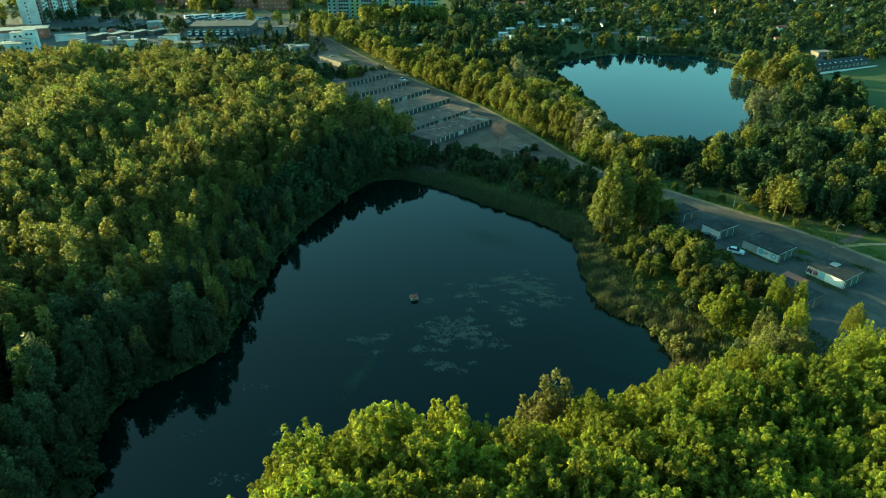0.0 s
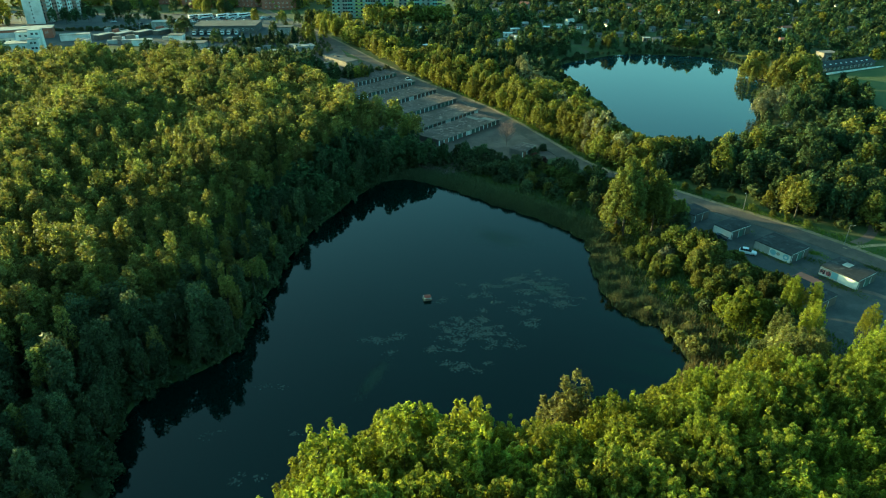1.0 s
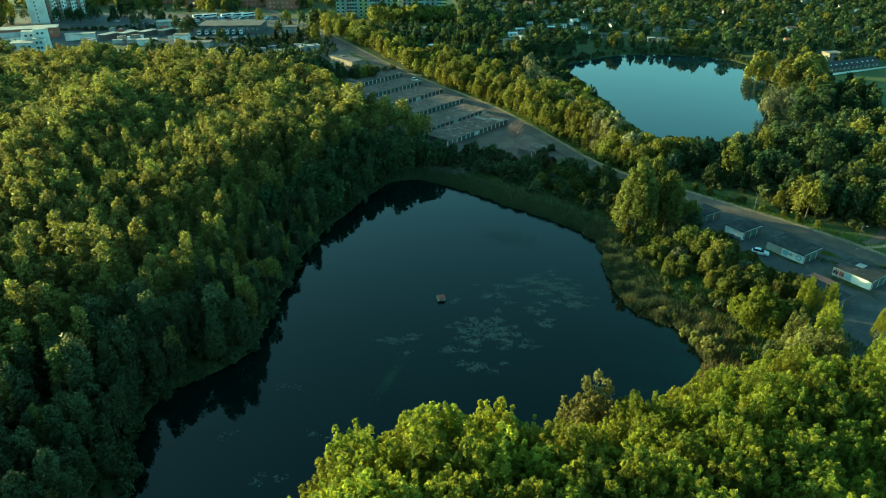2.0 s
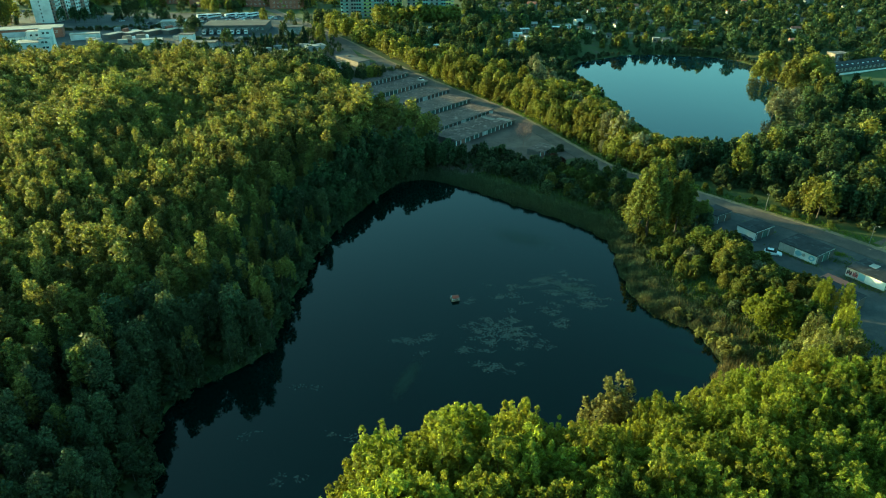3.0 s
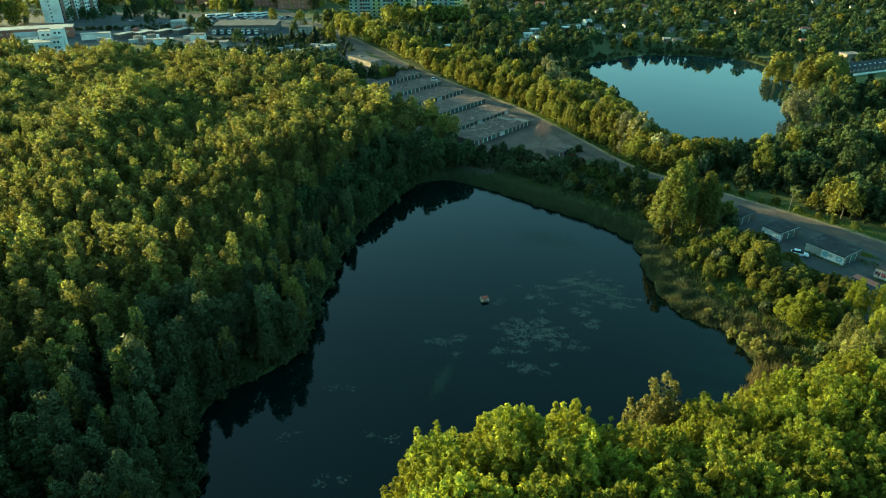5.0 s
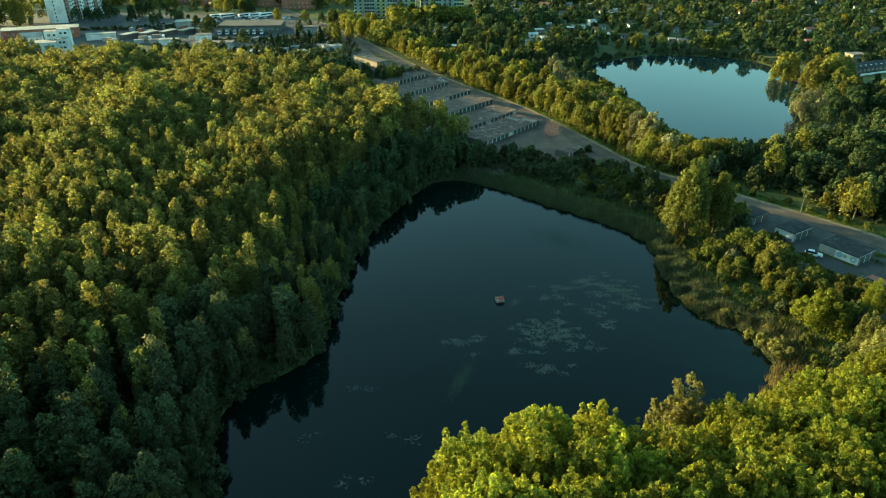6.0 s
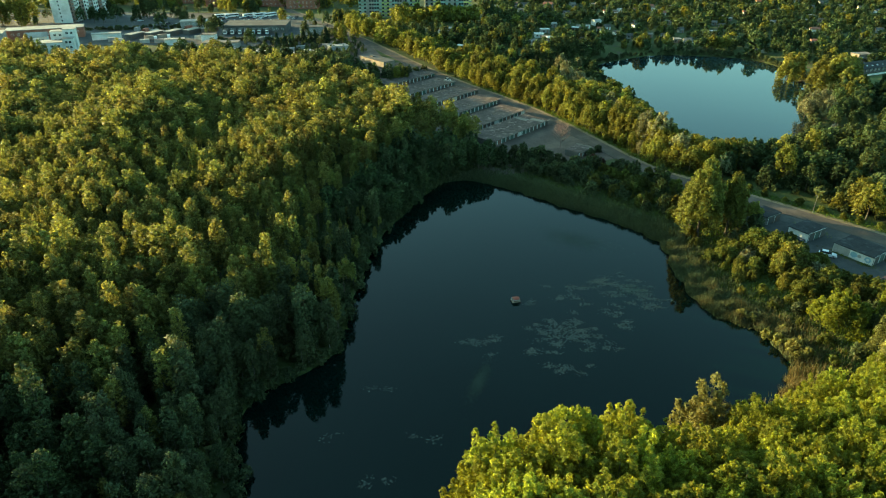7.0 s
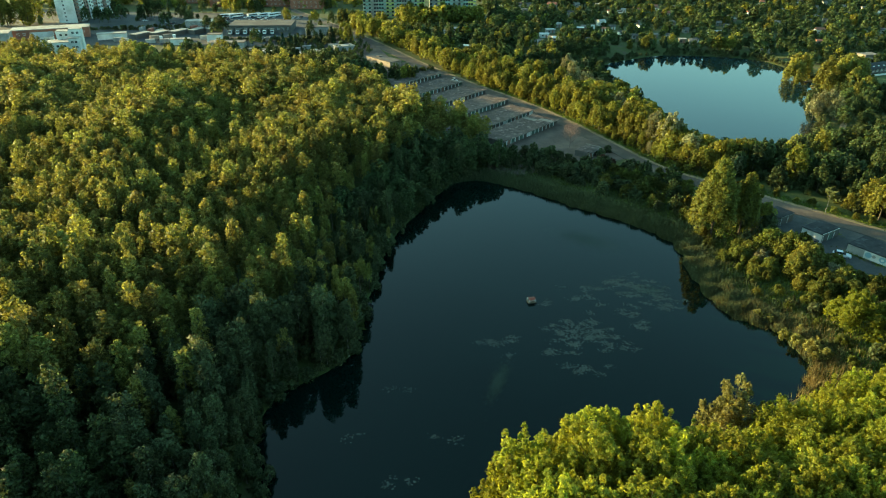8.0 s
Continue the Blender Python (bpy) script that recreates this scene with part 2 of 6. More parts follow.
# ---- mesh helpers ----
def mesh_flat(name, verts, k, material, tint=None):
    """A mesh of separate k-cornered faces from an array of their corners; tint: a shade from 0 to 1 for each face's plant."""
    n = len(verts) // k
    me = bpy.data.meshes.new(name)
    me.vertices.add(n * k)
    verts = np.asarray(verts, dtype=np.float32)
    me.vertices.foreach_set("co", np.ascontiguousarray(verts[:, :3]).ravel())
    me.loops.add(n * k)
    me.loops.foreach_set("vertex_index", np.arange(n * k, dtype=np.int32))
    me.polygons.add(n)
    me.polygons.foreach_set("loop_start", np.arange(0, n * k, k, dtype=np.int32))
    if tint is not None:
        me.attributes.new("plant", "FLOAT", "FACE").data.foreach_set("value", np.asarray(tint, dtype=np.float32))
    me.materials.append(material)
    me.update()
    if verts.shape[1] == 6:
        me.attributes.new("custom_normal", "FLOAT_VECTOR", "POINT").data.foreach_set("vector", np.ascontiguousarray(verts[:, 3:]).ravel())
    return me


def mesh_faces(name, verts, faces, material, smooth=False):
    me = bpy.data.meshes.new(name)
    me.from_pydata([tuple(v) for v in verts], [], [tuple(f) for f in faces])
    for m in (material if isinstance(material, (list, tuple)) else [material]):
        me.materials.append(m)
    if smooth:
        me.polygons.foreach_set("use_smooth", [True] * len(me.polygons))
    me.update()
    return me


def empty(name, label="", category="", group="", kind="", at=None):
    ob = tagged(new(name), label, category, group, kind)
    if at is not None:
        ob.matrix_world = at
    return ob


def part(name, bm, material, parent, label=""):
    """Links a bmesh as one mesh object under a thing or a part."""
    me = bpy.data.meshes.new(name)
    bm.to_mesh(me)
    bm.free()
    me.materials.append(material)
    ob = new(name, me)
    ob.parent = parent
    return tagged(ob, label)


def part_mesh(name, me, parent, label="", m=None):
    ob = new(name, me)
    ob.parent = parent
    if m is not None:
        ob.matrix_basis = m
    return tagged(ob, label)


def box(sx, sy, sz, m=None, bevel=0.0, bm=None):
    """A box standing on its base, its middle at the origin of m."""
    bm = bm or bmesh.new()
    mat = (m or Matrix()) @ Matrix.Translation((0, 0, sz / 2)) @ Matrix.Diagonal((sx, sy, sz, 1))
    made = bmesh.ops.create_cube(bm, size=1.0, matrix=mat)
    if bevel:
        edges = {e for v in made["verts"] for e in v.link_edges}
        bmesh.ops.bevel(bm, geom=list(edges), offset=bevel, segments=1, affect="EDGES")
    return bm


def tube(p, q, r0, r1, sides=7, bm=None):
    bm = bm or bmesh.new()
    p, q = Vector(p), Vector(q)
    d = q - p
    m = Matrix.Translation((p + q) / 2) @ d.to_track_quat("Z", "Y").to_matrix().to_4x4()
    bmesh.ops.create_cone(bm, cap_ends=True, segments=sides, radius1=r0, radius2=r1, depth=d.length, matrix=m)
    return bm


def chaikin(points, times=3, closed=True):
    p = np.array(points, dtype=float)
    for _ in range(times):
        q = np.roll(p, -1, axis=0) if closed else p[1:]
        a = p if closed else p[:-1]
        r = np.empty((2 * len(a), p.shape[1]))
        r[0::2], r[1::2] = 0.75 * a + 0.25 * q, 0.25 * a + 0.75 * q
        p = r if closed else np.vstack([p[:1], r, p[-1:]])
    return p


def inside(poly, x, y):
    x, y = np.asarray(x, float), np.asarray(y, float)
    res = np.zeros(x.shape, bool)
    a, b = np.asarray(poly, float), np.roll(np.asarray(poly, float), -1, axis=0)
    for (x0, y0), (x1, y1) in zip(a, b):
        if y0 != y1:
            res ^= ((y0 > y) != (y1 > y)) & (x < (x1 - x0) * (y - y0) / (y1 - y0) + x0)
    return res


def to_line(line, x, y, closed=False):
    """The distance of places from a line of points."""
    x, y = np.asarray(x, float), np.asarray(y, float)
    a = np.asarray(line, float)
    b = np.roll(a, -1, axis=0)
    if not closed:
        a, b = a[:-1], b[:-1]
    best = np.full(x.shape, 1e9)
    for (x0, y0), (x1, y1) in zip(a, b):
        dx, dy = x1 - x0, y1 - y0
        t = np.clip(((x - x0) * dx + (y - y0) * dy) / (dx * dx + dy * dy + 1e-9), 0, 1)
        best = np.minimum(best, np.hypot(x - x0 - t * dx, y - y0 - t * dy))
    return best


def off_shore(poly, x, y):
    """The distance from a shore, negative on the water."""
    d = to_line(poly, x, y, True)
    return np.where(inside(poly, x, y), -d, d)


def smooth01(a, b, v):
    t = np.clip((np.asarray(v, float) - a) / (b - a), 0, 1)
    return t * t * (3 - 2 * t)


# ---- plan: shores, road, ground ----
POND = chaikin([(-28, 204), (-18, 212), (-3, 204), (9, 192), (20, 183), (31, 173), (37, 167), (39, 155), (37, 140), (38, 128), (43, 122), (49, 120), (50, 108),
                (44, 98), (30, 88), (12, 82), (-8, 76), (-18, 66), (-30, 54), (-50, 52), (-56, 68), (-62, 84), (-63, 95), (-53, 102), (-46.5, 112), (-46.5, 130), (-45, 157), (-38, 178)], 2)
_turn = np.arange(len(POND))
POND = POND + 0.7 * np.column_stack([np.sin(_turn * 1.9) + 0.6 * np.sin(_turn * 0.83), np.cos(_turn * 2.3) + 0.5 * np.cos(_turn * 0.71)]) * 0.8
POND = chaikin(POND, 1)
LAKE = chaikin([(66, 400), (66, 350), (73, 297), (73, 262), (78, 246), (96, 241), (114, 246), (131, 260), (145, 287), (151, 316), (176, 346), (184, 384), (180, 412), (168, 426), (148, 431), (119, 436), (94, 421)], 2)
ROAD = chaikin([(-190, 640), (-120, 520), (-62, 413), (-20, 350), (8, 311), (23, 284), (37, 249), (48, 220), (62, 201), (78, 184), (92, 170), (105, 154), (116, 136), (130, 105), (150, 60)], 2, False)


def base_height(x, y):
    x, y = np.asarray(x, float), np.asarray(y, float)
    right = smooth01(50, 70, x) * (1 - smooth01(190, 240, y))
    far = smooth01(310, 470, y) * (1 - 0.6 * smooth01(40, 110, x))
    wave = 0.25 * np.sin(x * 0.043 + 1.0) * np.cos(y * 0.037)
    return 0.8 + 1.5 * right + 6.0 * far + wave


def height(x, y):
    """The ground's height; the water lies at 0."""
    z = base_height(x, y)
    for shore in (POND, LAKE):
        d = off_shore(shore, x, y)
        z = np.where(d < 0, np.maximum(d * 0.35, -2.5), np.minimum(z, 0.05 + 0.16 * d)) if shore is POND else np.where(d < 0, np.maximum(d * 0.35, -2.5), np.minimum(z, 0.05 + 0.2 * d))
    return z


def ground_at(x, y):
    return float(height(np.array([x]), np.array([y]))[0])


def steps(*spans):
    out = []
    for a, b, s in spans:
        out += list(np.arange(a, b, s))
    return np.array(out)


def build_ground():
    xs = steps((-4000, -1000, 600), (-1000, -400, 100), (-400, -90, 10), (-90, 190, 2.5), (190, 400, 10), (400, 1000, 100), (1000, 4600, 600))
    ys = steps((-1500, -100, 200), (-100, 40, 10), (40, 450, 2.5), (450, 800, 10), (800, 1400, 100), (1400, 5200, 600))
    gx, gy = np.meshgrid(xs, ys)
    z = base_height(gx, gy)
    near = (gx > -100) & (gx < 260) & (gy > 0) & (gy < 520)
    z[near] = height(gx[near], gy[near])
    v = np.stack([gx, gy, z], -1).reshape(-1, 3)
    n = len(xs)
    i, j = np.meshgrid(np.arange(n - 1), np.arange(len(ys) - 1))
    a = (j * n + i).ravel()
    faces = np.stack([a, a + 1, a + n + 1, a + n], -1)
    ob = new("ground", mesh_faces("ground", v, faces.tolist(), GROUND, True))
    tagged(ob, "meadow and woodland soil with patchy grass", "ground", kind="structure")


def build_water(name, shore, material, label):
    c = np.mean(shore, axis=0)
    p = [(c[0] + (x - c[0]) * 1.03, c[1] + (y - c[1]) * 1.03, 0.0) for x, y in shore]
    ob = new(name, mesh_faces(name, p, [tuple(range(len(p)))], material))
    tagged(ob, label, "water", kind="structure")


def ribbon(name, a, b, across, material, lift, label, category, thick=0.25):
    """A paved strip between two lines of places, draped on the ground, with side faces down into it."""
    a, b = np.array(a, float), np.array(b, float)
    rows = []
    for k in range(across + 1):
        p = a + (b - a) * k / across
        rows.append(np.column_stack([p, height(p[:, 0], p[:, 1]) + lift]))
    low_a, low_b = rows[0].copy(), rows[-1].copy()
    low_a[:, 2] -= thick
    low_b[:, 2] -= thick
    rows = [low_a] + rows + [low_b]
    n = len(a)
    verts = np.vstack(rows)
    faces = [(r * n + i, r * n + i + 1, (r + 1) * n + i + 1, (r + 1) * n + i) for r in range(len(rows) - 1) for i in range(n - 1)]
    ob = new(name, mesh_faces(name, verts, faces, material, False))
    return tagged(ob, label, category, kind="structure")


def resample(line, step):
    line = np.asarray(line, float)
    s = np.concatenate([[0], np.cumsum(np.hypot(*np.diff(line, axis=0).T))])
    t = np.linspace(0, s[-1], max(2, int(s[-1] / step)))
    return np.column_stack([np.interp(t, s, line[:, 0]), np.interp(t, s, line[:, 1])])


def beside(line, d):
    """The line moved d metres to its right."""
    t = np.gradient(line, axis=0)
    t /= np.hypot(t[:, 0], t[:, 1])[:, None]
    return line + d * np.column_stack([t[:, 1], -t[:, 0]])


build_ground()
build_water("pond_water", POND, WATER_POND, "dark still pond water mirroring the evening sky")
build_water("lake_water", LAKE, WATER_LAKE, "blue lake water with faint ripples")
road_mid = resample(ROAD, 2.5)
# the road runs away from the far town down to the near garages: its right is the garage side
ribbon("road", beside(road_mid, -3.2), beside(road_mid, 3.2), 4, ROADWAY, 0.10, "worn grey asphalt road beside the garages, in a sunlit tone", "road")
ribbon("verge_path", beside(road_mid, -4.9), beside(road_mid, -3.25), 2, VERGE, 0.12, "sandy footpath along the edge of the road", "path")


# ---- trees ----
def leaf_faces(rng, c, size, per, leaf, k, up):
    """Leaves on boughs: bent four-cornered or flat three-cornered faces round the bough centres c."""
    lobes = len(c)
    n = lobes * per
    which = np.repeat(np.arange(lobes), per)
    d = rng.normal(size=(n, 3)) + np.array([0, 0, 0.35])
    d /= np.linalg.norm(d, axis=1)[:, None]
    r = size[which] * (0.35 + 0.75 * np.sqrt(rng.random(n)))
    p = c[which] + d * r[:, None] * np.array([1, 1, up])
    nor = d + rng.normal(size=(n, 3)) * 0.8
    nor /= np.linalg.norm(nor, axis=1)[:, None]
    t = np.cross(nor, rng.normal(size=(n, 3)))
    t /= np.linalg.norm(t, axis=1)[:, None]
    b = np.cross(nor, t)
    s = leaf * (0.6 + 0.8 * rng.random(n))[:, None]
    if k == 3:
        v = np.stack([p + t * s * 0.75, p - t * s * 0.45 + b * s * 0.5, p - t * s * 0.45 - b * s * 0.5], 1)
    else:
        v = np.stack([p + t * s * 0.7, p + b * s * 0.38 + nor * s * 0.1, p - t * s * 0.6, p - b * s * 0.38 - nor * s * 0.08], 1)
    soft = d + nor * (2.2 if leaf < 0.305 else 1.2 if leaf < 0.335 else 0.7) + c[which] * np.array([0.10, 0.10, 0.0])   # a bough shades as a round whole
    soft /= np.linalg.norm(soft, axis=1)[:, None]
    return np.hstack([v.reshape(-1, 3), np.repeat(soft, k, axis=0)])


def leader_points(rng, tall, low, wide, lobes, per, leaf, k, lobe, up):
    """A crown of several upright leaders, each a flame of boughs that swells downwards."""
    rungs = 6
    heads = max(3, lobes // rungs)
    r = wide * np.sqrt((np.arange(heads) + 0.3 * rng.random(heads)) / heads)
    a = np.arange(heads) * 2.39996 + rng.random(heads) * 0.8
    top = tall - (tall - low) * (0.34 * (r / wide) ** 2 + 0.14 * rng.random(heads))
    f = (np.arange(rungs) + 0.2) / rungs
    drop = (tall - low) * 0.55
    z = top[:, None] - drop * f[None, :] ** 1.1
    grow = 1 + 0.12 * f[None, :] * rng.uniform(0.5, 2.0, (heads, 1))
    sway = rng.normal(0, 0.35 * lobe, (2, heads, rungs))
    x = (np.cos(a) * r)[:, None] * grow + sway[0]
    y = (np.sin(a) * r)[:, None] * grow + sway[1]
    c = np.stack([x, y, z], -1).reshape(-1, 3)
    size = (lobe * (0.5 + 0.75 * f[None, :] ** 0.6) * rng.uniform(0.75, 1.3, (heads, rungs))).ravel()
    return leaf_faces(rng, c, size, per, leaf, k, up)


def crown_points(rng, tall, low, wide, lobes, per, leaf, k, lobe, up, form):
    """Leaf faces of one crown: leaves on many uneven boughs round the limbs."""
    u = (np.arange(lobes) + rng.random(lobes)) / lobes
    if form == "oval":
        prof = np.sin(np.pi * (0.14 + 0.80 * u)) ** 0.75
    elif form == "cone":
        prof = (1 - u) ** 0.85 + 0.05
    elif form == "column":
        prof = np.sin(np.pi * (0.2 + 0.68 * u)) ** 0.5
    else:
        prof = np.sqrt(np.clip(1 - (0.95 * u) ** 2, 0.02, 1))
    if form == "leaders":
        return leader_points(rng, tall, low, wide, lobes, per, leaf, k, lobe, up)
    ang = np.arange(lobes) * 2.39996 + rng.random(lobes) * 1.2
    rad = wide * prof * np.sqrt(0.25 + 0.75 * rng.random(lobes)) * 0.85
    size = lobe * (0.65 + 0.7 * rng.random(lobes)) * (1.0 if form != "cone" else (0.55 + 0.7 * (1 - u)))
    c = np.column_stack([np.cos(ang) * rad, np.sin(ang) * rad, low + (tall - low - lobe * up * 0.8) * u])
    return leaf_faces(rng, c, size, per, leaf, k, up)


def trunk_points(rng, tall, low, wide, thick, limbs, sides=6):
    """A tapered, slightly crooked trunk with limbs: lists of points and faces."""
    verts, faces = [], []

    def stick(path, radii):
        start = len(verts)
        for (p, r) in zip(path, radii):
            for k in range(sides):
                a = 2 * math.pi * k / sides
                verts.append((p[0] + r * math.cos(a), p[1] + r * math.sin(a), p[2]))
        for i in range(len(path) - 1):
            for k in range(sides):
                a, b = start + i * sides + k, start + i * sides + (k + 1) % sides
                faces.append((a, b, b + sides, a + sides))

    bend = rng.normal(size=2) * tall * 0.012
    path = [(bend[0] * math.sin(3 * f), bend[1] * math.sin(2.5 * f), tall * 0.93 * f) for f in (0, 0.06, 0.3, 0.55, 0.8, 1)]
    stick(path, [thick * 1.5, thick, thick * 0.8, thick * 0.55, thick * 0.3, thick * 0.06])
    for i in range(limbs):
        f = 0.3 + 0.55 * (i + rng.random()) / limbs
        z = max(low * 0.8, tall * f * 0.9)
        a = i * 2.4 + rng.random()
        w = wide * 0.75 * (0.6 + 0.4 * rng.random())
        p0 = np.array([0, 0, z])
        p1 = p0 + np.array([math.cos(a) * w * 0.55, math.sin(a) * w * 0.55, w * 0.45])
        p2 = p0 + np.array([math.cos(a) * w, math.sin(a) * w, w * 1.1])
        r = thick * 0.42 * (1 - f * 0.6)
        joint = len(verts)
        stick([p0, p1, p2], [r, r * 0.65, r * 0.15])
        ring = sides * min(4, int(z / (tall * 0.93) * 4.2))
        side = int(round(a / (2 * math.pi) * sides)) % sides
        faces.append((ring + side, ring + (side + 1) % sides, joint + (side + 1) % sides, joint + side))
    return verts, faces


class Species:
    """A kind of tree: several shapes of it, planted one by one or joined into a wood."""

    def __init__(self, name, label, category, leaf_mat, bark_mat, tall, low, wide, lobes, per, leaf, k=3, lobe=1.1, up=1.3, form="oval", shapes=4, thick=0.18, limbs=7, seed=1, crown_name="crown", trunk_name="trunk"):
        self.name, self.label, self.category, self.tall = name, label, category, tall
        self.leaf_mat, self.bark_mat, self.k, self.names = leaf_mat, bark_mat, k, (crown_name, trunk_name)
        rng = np.random.default_rng(seed)
        forms = form.split()
        self.crowns = [crown_points(rng, tall, low, wide, lobes, per, leaf, k, lobe, up, forms[i % len(forms)]) for i in range(shapes)]
        self.trunks = [trunk_points(rng, tall, low, wide, thick, limbs) for _ in range(shapes)]
        self.first = [None] * shapes

    def plant(self, spots, rng, label="", group=""):
        """Trees of their own at (x, y, height)."""
        for x, y, h in spots:
            i = int(rng.integers(len(self.crowns)))
            f = h / self.tall
            wide = f * rng.uniform(0.88, 1.25)
            m = Matrix.Translation((x, y, ground_at(x, y) - 0.1)) @ Matrix.Rotation(rng.uniform(0, 6.28), 4, "Z") @ Matrix.Diagonal((wide, wide, f, 1))
            if self.first[i] is None:
                root = empty(self.name, label or self.label, self.category, group)
                tv, tf = self.trunks[i]
                part_mesh(self.names[1], mesh_faces(self.names[1], tv, tf, self.bark_mat, True), root)
                part_mesh(self.names[0], mesh_flat(self.names[0], self.crowns[i], self.k, self.leaf_mat), root)
                root.matrix_basis = m
                self.first[i] = root
            else:
                root = copy_thing(self.first[i], m @ Matrix.Diagonal((*(1 / s for s in self.first[i].scale), 1)))
                tagged(root, label or self.label, self.category, group)

    def wood(self, name, spots, rng, label, category, trunks=True, bare=0.0):
        """One joined mesh of many trees at (x, y, height); bare: the share of the height without leaves in a closed wood."""
        parts, tv, tf, base, tints = [], [], [], 0, []
        spots = np.array(spots)
        zs = height(spots[:, 0], spots[:, 1])
        for (x, y, h), z in zip(spots, zs):
            i = int(rng.integers(len(self.crowns)))
            f = h / self.tall
            w = f * rng.uniform(0.85, 1.35)
            a = rng.uniform(0, 6.28)
            ca, sa = math.cos(a) * w, math.sin(a) * w
            turn = np.array([[ca, -sa, 0], [sa, ca, 0], [0, 0, f]])
            crown = self.crowns[i]
            if bare:
                crown = crown[np.repeat(crown[:, 2].reshape(-1, self.k).mean(1) > bare * self.tall, self.k)]
            spin = np.array([[ca / w, -sa / w, 0], [sa / w, ca / w, 0], [0, 0, 1]])
            parts.append(np.hstack([crown[:, :3] @ turn.T + np.array([x, y, z - 0.1]), crown[:, 3:] @ spin.T]))
            tints.append(np.full(len(crown) // self.k, rng.random()))
            if trunks:
                v, fc = self.trunks[i]
                v = np.array(v) @ turn.T + np.array([x, y, z - 0.1])
                tv.append(v)
                tf.append(np.array(fc) + base)
                base += len(v)
        root = empty(name, label, category, kind="stuff")
        tagged(part_mesh("foliage", mesh_flat("foliage", np.vstack(parts), self.k, self.leaf_mat, np.concatenate(tints)), root), kind="stuff")
        if trunks:
            tagged(part_mesh("trunks", mesh_faces("trunks", np.vstack(tv), np.vstack(tf).tolist(), self.bark_mat, True), root), kind="stuff")
        return root


def scatter(rng, poly, gap, jitter=0.45):
    """Uneven places about gap metres apart inside a closed line."""
    p = np.asarray(poly, float)
    x0, y0, x1, y1 = *p.min(0), *p.max(0)
    gx, gy = np.meshgrid(np.arange(x0, x1, gap), np.arange(y0, y1, gap * 0.87))
    gx = gx + (np.arange(gx.shape[0]) % 2)[:, None] * gap / 2
    gx = gx + rng.uniform(-jitter, jitter, gx.shape) * gap
    gy = gy + rng.uniform(-jitter, jitter, gy.shape) * gap
    keep = inside(p, gx, gy)
    return np.column_stack([gx[keep], gy[keep]])


def clear_of(spots, line, d, closed=False):
    return spots[to_line(line, spots[:, 0], spots[:, 1], closed) > d]


rng = np.random.default_rng(7)
maple = Species("maple_tree", "tall bright green maple standing above the pond's near bank", "tree", LEAF_FRONT, BARK, 24, 5, 3.6, 204, 44, 0.30, 3, 0.55, 1.8, "leaders", 6, 0.2, 8, 11)
wood_tree = Species("woodland_tree", "green broadleaved woodland tree with an uneven crown", "tree", LEAF_WOOD, BARK, 18, 7.5, 1.7, 30, 40, 0.34, 3, 0.64, 1.15, "dome leaders oval dome", 8, 0.16, 2, 12)
far_wood_tree = Species("woodland_tree", "green broadleaved woodland tree", "tree", LEAF_WOOD, BARK, 17, 6.5, 2.5, 30, 28, 0.48, 3, 0.92, 1.15, "dome leaders oval", 6, 0.16, 0, 13)
birch = Species("birch_tree", "slender birch with pale bark and drooping foliage at the pond's edge", "tree", LEAF_BIRCH, BIRCH, 17, 4, 2.1, 34, 70, 0.36, 3, 0.8, 1.7, "column oval", 3, 0.12, 5, 14)
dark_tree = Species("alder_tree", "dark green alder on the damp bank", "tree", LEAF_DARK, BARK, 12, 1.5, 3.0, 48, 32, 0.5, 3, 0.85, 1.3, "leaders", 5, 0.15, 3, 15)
round_tree = Species("broad_tree", "broad green tree beside the road", "tree", LEAF_BUSH, BARK, 12, 1.2, 3.7, 60, 36, 0.5, 3, 1.0, 1.3, "dome leaders oval", 6, 0.2, 3, 16)
silver = Species("silver_willow", "silvery grey-green willow by the lake", "tree", LEAF_GREY, BARK, 15, 1.5, 3.5, 60, 36, 0.5, 3, 0.95, 1.5, "leaders", 4, 0.22, 6, 17)
yellow = Species("golden_willow", "yellow-green weeping willow on the lake shore", "tree", LEAF_YELLOW, BARK, 15, 0.5, 5.0, 66, 50, 0.65, 3, 1.3, 1.5, "leaders", 4, 0.3, 6, 18)
conifer = Species("spruce", "dark conical spruce beside the industrial yard", "tree", LEAF_NEEDLE, BARK, 11, 0.8, 2.3, 40, 30, 0.6, 3, 0.8, 0.9, "cone", 3, 0.14, 4, 19)
bush = Species("bush", "dense green bush on the bank", "bush", LEAF_SHRUB, BARK, 4, 0.0, 1.9, 42, 30, 0.34, 3, 0.55, 1.15, "leaders dome", 4, 0.05, 3, 20, "foliage", "stem")
dark_bush = Species("bush", "dark green shrub on the damp shaded bank", "bush", LEAF_BIRCH, BARK, 3.5, 0.0, 1.9, 40, 24, 0.38, 3, 0.55, 1.1, "leaders dome", 4, 0.05, 3, 21, "foliage", "stem")
garden_tree = Species("garden_tree", "green fruit tree among the allotments", "tree", LEAF_DARK, BARK, 7, 0.6, 2.8, 16, 14, 0.95, 3, 1.1, 1.1, "oval dome leaders", 5, 0.15, 2, 22)

